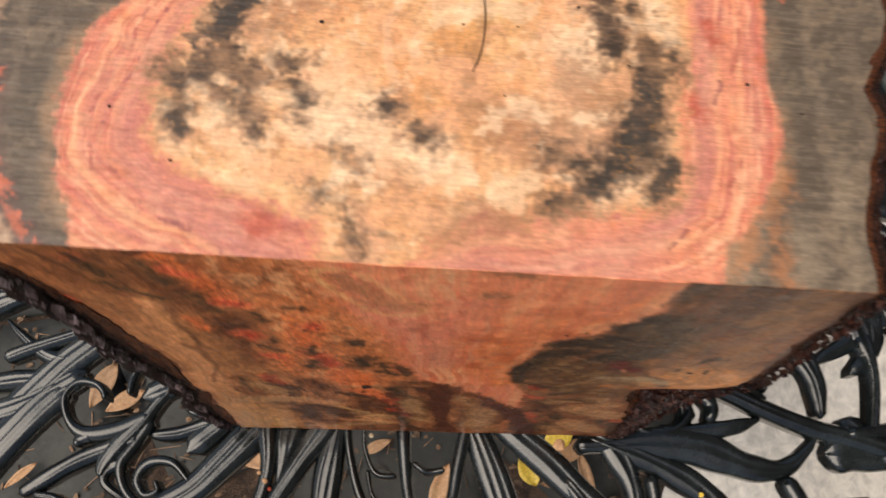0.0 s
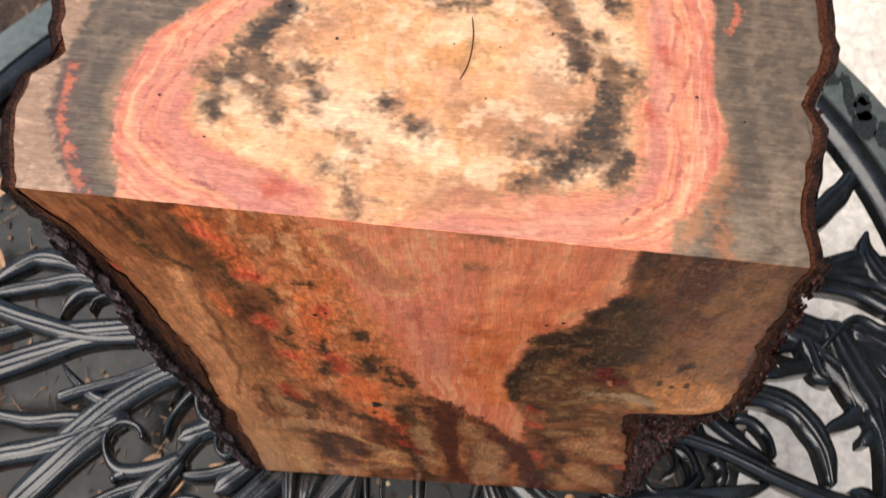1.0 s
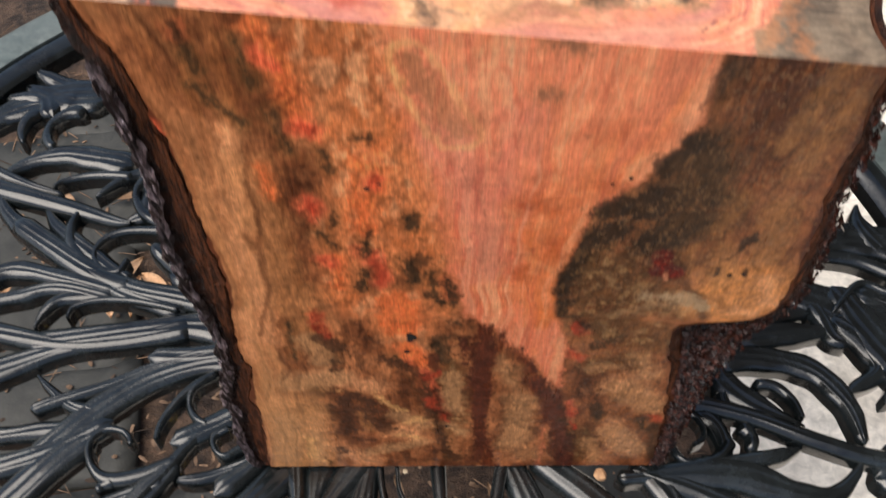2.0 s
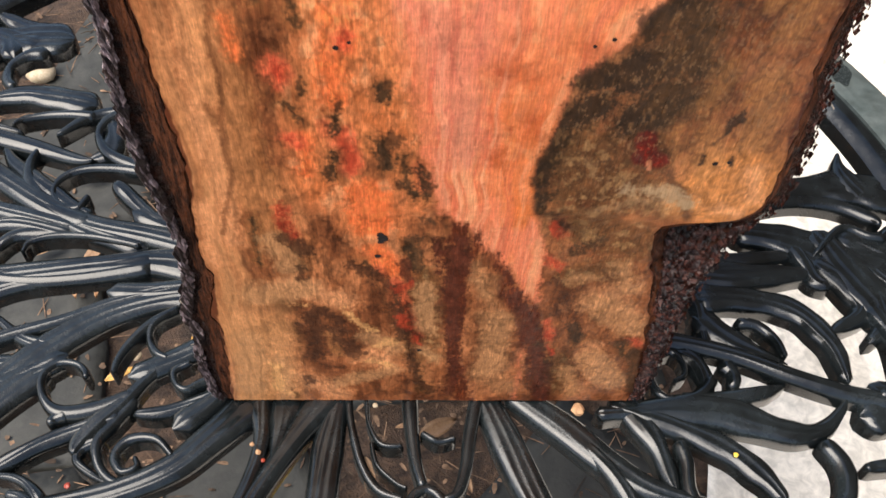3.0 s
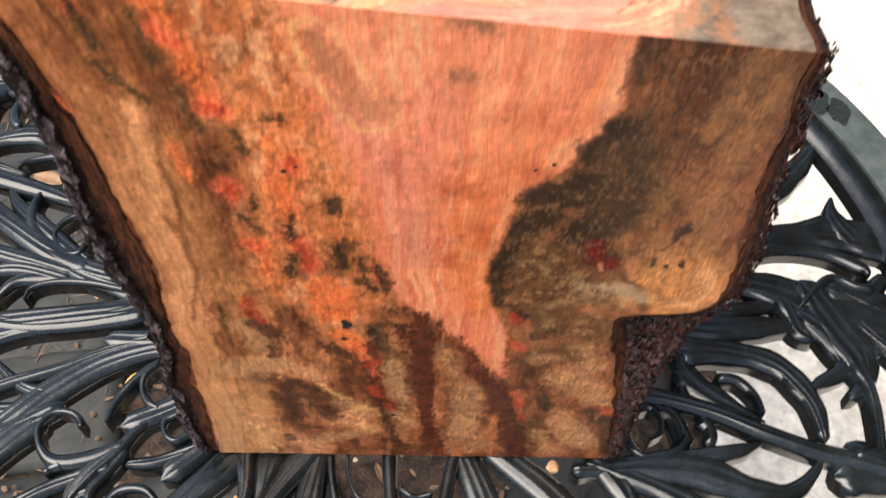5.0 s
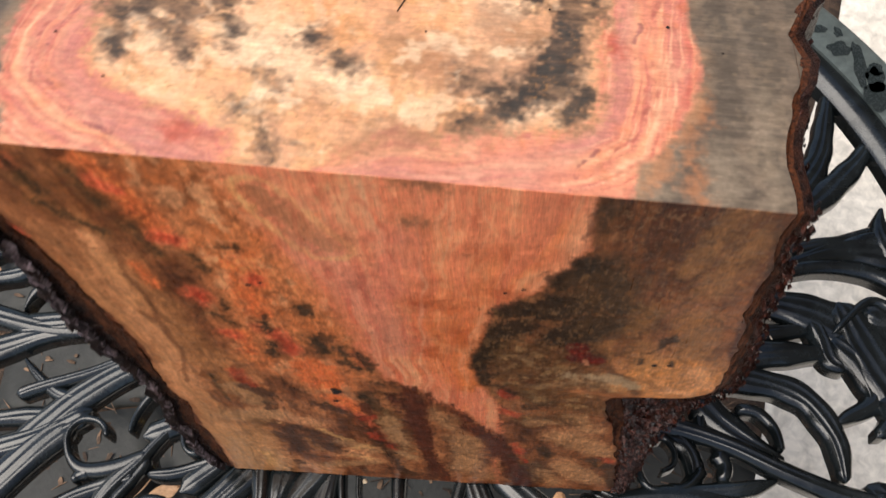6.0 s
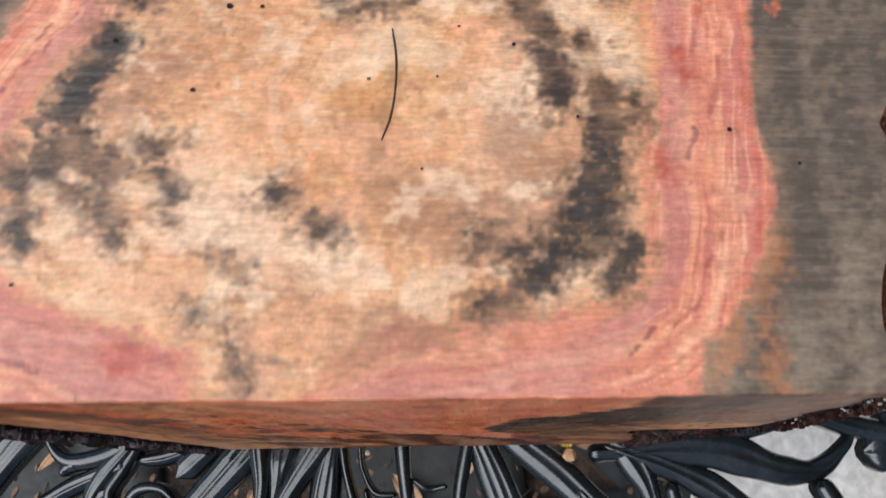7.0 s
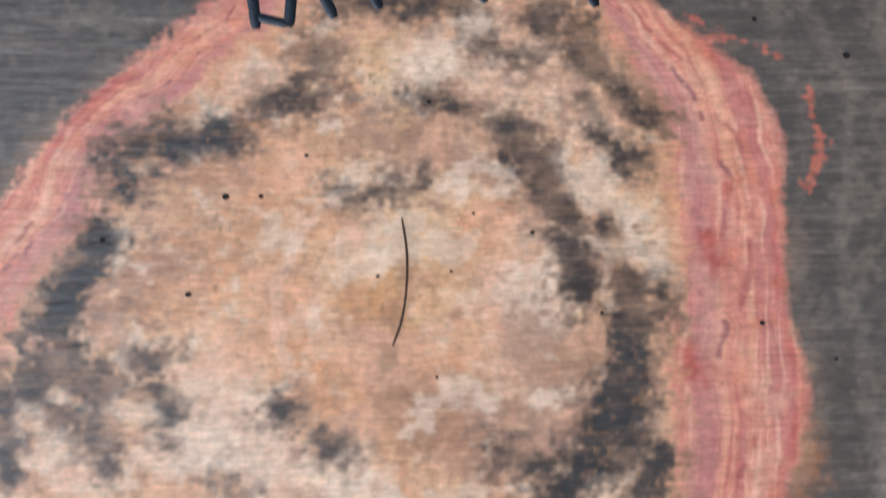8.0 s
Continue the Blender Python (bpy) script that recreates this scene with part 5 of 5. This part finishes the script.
    solid = pods(wx, wy, [(84, 81, 77, 63, 6.0), (77, 63, 63, 43, 3.9), (63, 43, 60, 41, 1.6), (83, 62, 92, 55, 3.3), (90, 55, 86, 42, 2.9), (-30, 153, -49, 141, 3.6), (-58, 140, -60, 132, 1.6), (-65, 116, -73, 101, 4.4), (-76, 96, -87, 90, 2.8)])
    col = lay(col, 0.82 * np.clip(0.9 + 0.5 * line + 0.4 * mott, 0.4, 1) * ramp(2.2, -1.8, solid + 1.4 * rag + 1.2 * mott), (0.050, 0.043, 0.036))
    specks = vnoise(x / 1.3, y / 1.3, 59) + 0.5 * fbm(x / 14, y / 14, 60)
    col = lay(col, 0.6 * ramp(0.85, 1.1, specks) * heart, (0.30, 0.15, 0.06))
    # crimson seam and flakes in the grey wood
    seam = pods(x + 0.6 * rag, y + 0.5 * rag, [(-151, 72, -149, 45, 1.2), (-149, 45, -139, 24, 1.4), (-139, 24, -129, 9, 1.6)])
    col = lay(col, 0.6 * ramp(6, 0, seam), (0.13, 0.07, 0.06))
    flake = pods(wx, wy, [(144, 160, 147, 149, 1.4), (147, 149, 142, 132, 2), (106, 184, 121, 178, 1.6), (121, 178, 135, 174, 0.8), (118, 130, 122, 136, 1.5)])
    col = lay(col, 0.8 * ramp(1.4, -1.2, np.minimum(seam, flake + 0.7) + 1.2 * rag), (0.54, 0.15, 0.085))
    # pale lobe beyond the seam
    lobe = x - np.interp(y, [0, 9, 24, 45, 72, 100], [-128, -131, -142, -152, -155, -150])
    col = lay(col, 0.75 * ramp(0, -4, lobe + rag), (0.42, 0.26, 0.17))
    col = lay(col, 0.5 * ramp(0.1, 0.6, mott) * ramp(0, -4, lobe + rag), (0.56, 0.38, 0.26))
    blush = fbm(wx / 13, wy / 11, 100)
    col = lay(col, 0.5 * ramp(0.05, 0.5, blush) * heart * ramp(-2, 4, dark), (0.84, 0.42, 0.23))
    col = lay(col, 0.45 * ramp(0.1, 0.5, -blush + 0.4 * mott) * heart * ramp(-2, 4, dark), (0.90, 0.64, 0.42))
    grime = fbm(x / 3.2, y / 2.6, 101, 4)
    col = lay(col, 0.34 * ramp(0.3, 0.7, grime + 0.5 * tan) * heart, (0.36, 0.19, 0.095))
    vein = ramp(0.10, 0.0, np.abs(fbm(wx / 11, wy / 8, 102, 3))) * ramp(0.0, 0.4, fbm(x / 20, y / 20, 103))
    col = lay(col, 0.25 * vein * heart, (0.30, 0.16, 0.085))
    return col * (1 + 0.08 * line[..., None]) * (1 + 0.15 * fbm(x / 2.2, y / 2.2, 51, 3)[..., None])


def block_body():
    """One skin: up the front, over the top, down the back and under."""
    cols = 600
    u = np.linspace(0, 1, cols)
    rows_v, rows_c = [], []
    nz, ny = 720, 440
    for i in range(nz):
        s = i / (nz - 1)
        z_l = TABLE_Z + s * (top_z(-0.155) - TABLE_Z)
        z_r = TABLE_Z + s * (top_z(0.166) - TABLE_Z)
        xl, xr = left_edge(0.0, z_l, LEFT_WOOD), right_edge(0.0, z_r, RIGHT_WOOD)
        x = xl + (xr - xl) * u
        z = TABLE_Z + s * (top_z(x) - TABLE_Z)
        y = LEAN_BACK * (z - TABLE_Z) + 0.0004 * fbm(x * 90, z * 90, 61)
        rows_v.append(np.c_[x, y, z])
        rows_c.append(front_figure(x * 1000, (z - TABLE_Z) * 1000))
    y0 = LEAN_BACK * 0.4
    for j in range(1, ny):
        yy = y0 + (DEPTH - y0) * j / (ny - 1)
        xl = left_edge(yy, np.array(top_z(-0.155)), LEFT_WOOD)
        xr = right_edge(yy, np.array(top_z(0.166)), RIGHT_WOOD)
        if yy - y0 < 0.0001:
            continue
        x = xl + (xr - xl) * u
        z = top_z(x) + 0.00025 * fbm(x * 60, np.full(cols, yy * 300), 62)
        rows_v.append(np.c_[x, np.full(cols, yy), z])
        rows_c.append(top_figure(x * 1000, np.full(cols, yy * 1000)))
    for z in (0.92, TABLE_Z):
        xl, xr = left_edge(DEPTH, np.array(z), LEFT_WOOD), right_edge(DEPTH, np.array(z), RIGHT_WOOD)
        x = xl + (xr - xl) * u
        rows_v.append(np.c_[x, np.full(cols, DEPTH), np.full(cols, z)])
        rows_c.append(front_figure(x * 1000, np.full(cols, (z - TABLE_Z) * 1000)))
    n = len(rows_v)
    verts = np.concatenate(rows_v)
    faces = grid_faces(n, cols)
    last = (n - 1) * cols
    faces += [(last + c, last + c + 1, c + 1, c) for c in range(cols - 1)]
    body_faces = len(faces)
    # the two natural sides, under the bark
    deep, tall = 14, 120
    for edge, table, ref in ((left_edge, LEFT_WOOD, -0.155), (right_edge, RIGHT_WOOD, 0.166)):
        yy, ss = np.meshgrid(np.linspace(0, 1, deep), np.linspace(0, 1, tall))
        z = TABLE_Z + ss * (top_z(ref) - TABLE_Z - 0.0005)
        y = LEAN_BACK * (z - TABLE_Z) + 0.0004 + yy * (DEPTH - 0.001 - LEAN_BACK * (z - TABLE_Z))
        start = len(verts)
        verts = np.concatenate([verts, np.c_[edge(y, z, table).ravel(), y.ravel(), z.ravel()]])
        rows_c.append(np.zeros((deep * tall, 3)) + BROWN)
        faces += [f if ref < 0 else f[::-1] for f in grid_faces(tall, deep, start)]
    body = sheet("sawn_body", verts, faces, WOOD_FRONT, BLOCK, smooth=False)
    me = body.data
    me.materials.append(WOOD_TOP)
    slot = np.zeros(len(me.polygons), dtype=np.int32)
    slot[(nz - 1) * (cols - 1):(nz + ny - 2) * (cols - 1)] = 1
    me.polygons.foreach_set("material_index", slot)
    att = me.attributes.new("figure", "FLOAT_COLOR", "POINT")
    colour = np.clip(np.concatenate(rows_c), 0.004, 0.9)
    att.data.foreach_set("color", np.c_[colour, np.ones(len(colour))].ravel())
    return body


BODY = block_body()


def bark(edge, wood, out, sign, seed):
    """The bark of one side: a rough outer shell over the layered inner bark."""
    ny, nz = 110, 400
    x_ref = 0.166 if sign > 0 else -0.155
    yy, ss = np.meshgrid(np.linspace(0, 1, ny), np.linspace(0, 1, nz))
    z = TABLE_Z + ss * (top_z(x_ref) - TABLE_Z - 0.001)
    y = 0.0005 + LEAN_BACK * (z - TABLE_Z) + yy * (DEPTH - 0.012)
    lump = 0.0026 * fbm(y * 130, z * 90, seed) + 0.0018 * np.abs(fbm(y * 300, z * 240, seed + 9))
    lump = lump * (0.35 + 0.65 * ramp(0.0, 0.06, yy)) * (0.2 + 0.8 * ramp(1.0, 0.97, ss))
    broad = ramp(0.022, 0.036, np.abs(edge(y, z, out) - edge(y, z, wood)))
    x_out = edge(y, z, out) + sign * lump * (1 + 0.8 * broad)
    x_in = edge(y, z, wood) - sign * 0.002
    gap = 0.0015 * (1 - ramp(0.0, 0.03, yy))
    y_out = y + 0.002 * fbm(z * 200, y * 20, seed + 4) * (yy < 0.02) + gap
    outer = np.c_[x_out.ravel(), y_out.ravel(), z.ravel()]
    faces = grid_faces(nz, ny)
    if sign > 0:
        faces = [f[::-1] for f in faces]
    sheet("bark", outer, faces, BARK, BLOCK, "rough grey-brown flaking bark")
    # reddish inner bark beside the wood, then the crust, on the front and on the top
    def strip(name, t0, t1, mat, rough, label, k=12):
        tt, rows = np.meshgrid(np.linspace(t0, t1, k), np.arange(nz))
        x = x_in[rows, 0] * (1 - tt) + x_out[rows, 0] * tt
        zz, width = z[rows, 0], np.abs(x_out[rows, 0] - x_in[rows, 0])
        lift = rough * (0.45 + 1.2 * ramp(0.022, 0.036, width)) * fbm(x * 420, zz * 300, seed + 20) * np.sin(np.pi * (0.15 + 0.7 * (tt - t0) / (t1 - t0)))
        sunk = 0.012 * ramp(0.022, 0.036, width) * np.sin(np.pi * np.clip(tt, 0, 1))
        verts = [tuple(v) for v in np.c_[x.ravel(), (y[rows, 0] + 0.0008 - lift + sunk).ravel(), zz.ravel()]]
        quads = grid_faces(nz, k)
        start = len(verts)
        for i in range(ny):
            for j in range(k):
                t = t0 + (t1 - t0) * j / (k - 1)
                x = x_in[-1, i] * (1 - t) + x_out[-1, i] * t
                verts.append((x, y[-1, i], z[-1, i] - 0.0004 * t))
        quads += grid_faces(ny, k, start)
        if sign < 0:
            quads = [q[::-1] for q in quads]
        sheet(name, verts, quads, mat, BLOCK, label)

    strip("inner_bark", 0.0, 0.58, INNER_BARK, 0.0010, "dark reddish layered inner bark")
    strip("bark_edge", 0.58, 1.0, CRUST, 0.0040, "dark crusty broken bark edge", 30)


bark(right_edge, RIGHT_WOOD, RIGHT_OUT, 1, 71)
bark(left_edge, LEFT_WOOD, LEFT_OUT, -1, 81)


def flakes(edge, out, sign, seed, count, mat, size=1.0):
    """Loose scales of bark that stand off the shell."""
    rr = random.Random(seed)
    verts, faces = [], []
    for _ in range(count):
        z = TABLE_Z + 0.006 + 0.385 * rr.random()
        y = LEAN_BACK * (z - TABLE_Z) - 0.0022 + 0.1 * rr.random() ** 3
        x = float(edge(np.array(y), np.array(z), out)) + sign * rr.uniform(-0.003, 0.002)
        s = size * rr.uniform(0.0006, 0.0021)
        base = len(verts)
        for dx, dy, dz in ((-0.4, -1, -1), (0.5, -0.8, 1), (0.3, 1, 0.9), (-0.5, 0.8, -0.9), (0.8, 0, 0)):
            verts.append((x + s * (dx * sign + rr.uniform(-0.3, 0.3)), y + s * (dy + rr.uniform(-0.4, 0.4)), z + s * 1.4 * (dz + rr.uniform(-0.4, 0.4))))
        faces += [(base, base + 1, base + 4), (base + 1, base + 2, base + 4), (base + 2, base + 3, base + 4), (base + 3, base, base + 4), (base, base + 3, base + 2, base + 1)]
    tagged(sheet("bark_crust", verts, faces, mat, BLOCK, "loose crusty bark scales", smooth=False), kind="stuff")


flakes(left_edge, LEFT_OUT, -1, 21, 3400, SCALE, 0.85)
flakes(left_edge, LEFT_OUT, -1, 25, 700, BARK, 1.5)
flakes(left_edge, LEFT_OUT, -1, 24, 1900, PALE_SCALE, 0.55)
flakes(right_edge, RIGHT_OUT, 1, 22, 1500, CHIP, 0.65)


def notch_chips(count, seed):
    """Crusty chips of bark that fill the hollow under the burl."""
    rr = random.Random(seed)
    verts, faces = [], []
    for _ in range(count):
        z = TABLE_Z + 0.004 + 0.190 * rr.random()
        t = rr.uniform(0.25, 1.0)
        x0, x1 = float(right_edge(np.array(0.0), np.array(z), RIGHT_WOOD)), float(right_edge(np.array(0.0), np.array(z), RIGHT_OUT))
        x = x0 + (x1 - x0) * t
        wide = min(max((x1 - x0 - 0.022) / 0.014, 0), 1)
        y = LEAN_BACK * (z - TABLE_Z) + 0.001 + 0.012 * wide * math.sin(math.pi * t) - rr.uniform(0, 0.003)
        s = rr.uniform(0.0007, 0.0024)
        base = len(verts)
        for dx, dy, dz in ((-1, 0.4, -1), (1, 0.5, -0.8), (0.9, 0.3, 1), (-0.8, 0.5, 0.9), (0, -0.7, 0)):
            verts.append((x + s * (dx + rr.uniform(-0.5, 0.5)), y + s * (dy + rr.uniform(-0.4, 0.4)), z + s * 1.3 * (dz + rr.uniform(-0.5, 0.5))))
        faces += [(base, base + 1, base + 4), (base + 1, base + 2, base + 4), (base + 2, base + 3, base + 4), (base + 3, base, base + 4), (base + 3, base + 2, base + 1, base)]
    tagged(sheet("bark_crust", verts, faces, CHIP, BLOCK, "dark red crusty bark chips", smooth=False), kind="stuff")


notch_chips(1500, 23)


def hole(x, y, z, r, normal, long=1.0):
    """A borer's hole: a small dark disc with a raised lip, coloured like shaded depth."""
    bm = bmesh.new()
    rings = []
    for rr, d in ((1.25, 0.0003), (1.0, 0.0004), (0.7, 0.0002)):
        rings.append([bm.verts.new((r * rr * math.cos(a) * (1 + 0.15 * math.sin(3 * a + x * 999)), r * rr * long * math.sin(a), d)) for a in (2 * math.pi * i / 10 for i in range(10))])
    for p, q in zip(rings, rings[1:]):
        for i in range(10):
            bm.faces.new((p[i], p[(i + 1) % 10], q[(i + 1) % 10], q[i]))
    bm.faces.new(rings[-1])
    ob = part("borer_hole", bm, HOLE, BODY)
    ob.matrix_world = pose(x, y, z, *((0, 0, 0) if normal == "top" else (90, 0, 0)))


for hx, hy, hr in ((-40, 103, 1.3), (-64, 119, 1.1), (-7, 143, 0.9), (41, 125, 0.9), (13, 107, 0.9), (34, 108, 0.7), (77, 95, 0.8), (29, 78, 0.7), (124, 91, 1.2), (58, 119, 1.0),
                   (158, 173, 1.8), (130, 185, 1.2), (-30, 131, 1.5), (-20, 131, 1.0), (145, 80, 0.9), (29, 159, 1.0), (-88, 43, 1.1), (-111, 62, 0.9)):
    hole(hx / 1000, hy / 1000, top_z(hx / 1000), hr / 1900, "top", 0.6 + 0.4 * abs(math.sin(hx)))
for hx, hz, hr in ((-35, 187, 1.7), (-33.5, 184, 2.4), (-35, 181, 1.5), (-37, 168, 1.5), (-52, 316, 1.1), (-46, 319, 0.8), (-12, 68, 1.3), (71, 323, 0.9), (63, 319, 0.8), (137, 246, 1.2), (144, 247, 1.0)):
    hole(hx / 1000, LEAN_BACK * hz / 1000 - 0.0006, TABLE_Z + hz / 1000, hr / 1000, "front")


def stroke(name, points, width, mat, label=""):
    """A thin raised line of ink, or a crack, on a face."""
    line = smooth_line(points, 5)
    tang = np.gradient(line, axis=0)
    tang /= np.linalg.norm(tang, axis=1)[:, None]
    nor = np.c_[tang[:, 1], -tang[:, 0]]
    w = np.full(len(line), width / 2) * np.interp(np.linspace(0, 1, len(line)), [0, 0.12, 0.88, 1], [0.6, 1, 1, 0.6])
    verts = []
    for (x, y), (nx, ny), h in zip(line, nor, w):
        for s, up in ((-1, 0.0001), (-0.6, 0.0004), (0.6, 0.0004), (1, 0.0001)):
            verts.append(((x + nx * s * h) / 1000, (y + ny * s * h) / 1000, top_z((x + nx * s * h) / 1000) + up))
    return sheet(name, verts, [f[::-1] for f in grid_faces(len(line), 4)], mat, BLOCK, label)


# the crack is a raised strip, its brown standing for the shade inside
stroke("drying_crack", [(20.2, 124), (21.4, 114), (21.0, 103), (19.4, 94), (16.8, 87)], 0.7, CRACK, "thin dark curved drying crack")
for s, w in (([(-24, 198), (-22.5, 190), (-21.5, 182)], 3.4), ([(-22, 186), (-16, 184.5), (-12, 183.5)], 3.0), ([(-11, 196), (-11.5, 189), (-12, 182.5)], 3.4),
             ([(-4, 196), (-1, 191), (1.5, 185.5)], 3.4), ([(11, 197), (13.5, 192), (15, 188.5)], 3.2), ([(24, 194), (34, 193.5)], 3.0), ([(44, 197), (47, 190.5)], 3.0), ([(58, 196), (66, 193)], 3.0), ([(78, 197), (81, 189)], 3.2)):
    stroke("marker_bar", s, w, INK, "black marker stroke, unreadable")

# crumbs of wood and leaf that lie on the table
def crumb(x, y, size, mat, label):
    bm = bmesh.new()
    bmesh.ops.create_icosphere(bm, subdivisions=2, radius=size)
    for v in bm.verts:
        v.co *= 1 + 0.35 * noise.noise(v.co * (1.4 / size) + Vector((x * 90, y * 90, 0)))
        v.co.z *= 0.55
    ob = part("crumb", bm, mat)
    ob.matrix_world = pose(x, y, TABLE_Z - 0.001 + size * 0.4, 0, 0, x * 2000)
    tagged(ob, label, "crumb", "crumbs on the table")


for cx, cy, cs, cm, cl in ((-0.0425, -0.004, 0.0020, PEBBLE, "pale seed lying against the wood block"), (0.211, -0.042, 0.0019, YELLOW_LEAF, "yellow leaf crumb on a metal leaf"), (-0.122, -0.040, 0.002, DRY_LEAF, "brown wood crumb on the metal openwork"),
                           (-0.127, -0.034, 0.0016, DRY_LEAF, "brown wood crumb on the metal openwork"), (-0.118, -0.046, 0.0014, RESIN, "red wood crumb on the metal openwork"), (-0.246, -0.064, 0.0022, RESIN, "red wood crumb on the metal openwork"), (0.103, -0.008, 0.005, DRY_LEAF, "brown leaf scrap beside the wood block")):
    crumb(cx, cy, cs, cm, cl)

# a few pale fibres that stand off the bark
def fibre(points):
    cu = bpy.data.curves.new("fibre", "CURVE")
    cu.dimensions, cu.bevel_depth, cu.bevel_resolution = "3D", 0.0003, 1
    sp = cu.splines.new("BEZIER")
    sp.bezier_points.add(len(points) - 1)
    for b, q in zip(sp.bezier_points, points):
        b.co, b.handle_left_type, b.handle_right_type = q, "AUTO", "AUTO"
    cu.materials.append(THREAD)
    ob = new("fibre", cu)
    ob.parent = BLOCK
    tagged(ob, "fine pale bark fibre")


fr = random.Random(9)
for k in range(26):
    right = k % 3 > 0
    z = TABLE_Z + (fr.uniform(0.25, 0.36) if right else fr.uniform(0.05, 0.38))
    x = float((right_edge if right else left_edge)(np.array(0.01), np.array(z), RIGHT_OUT if right else LEFT_OUT))
    d = 1 if right else -1
    pts = [Vector((x - d * 0.002, 0.012, z))]
    for q in range(3):
        pts.append(pts[-1] + Vector((d * fr.uniform(0.0005, 0.0035), fr.uniform(-0.003, 0.003), fr.uniform(-0.004, 0.003))))
    fibre(pts)
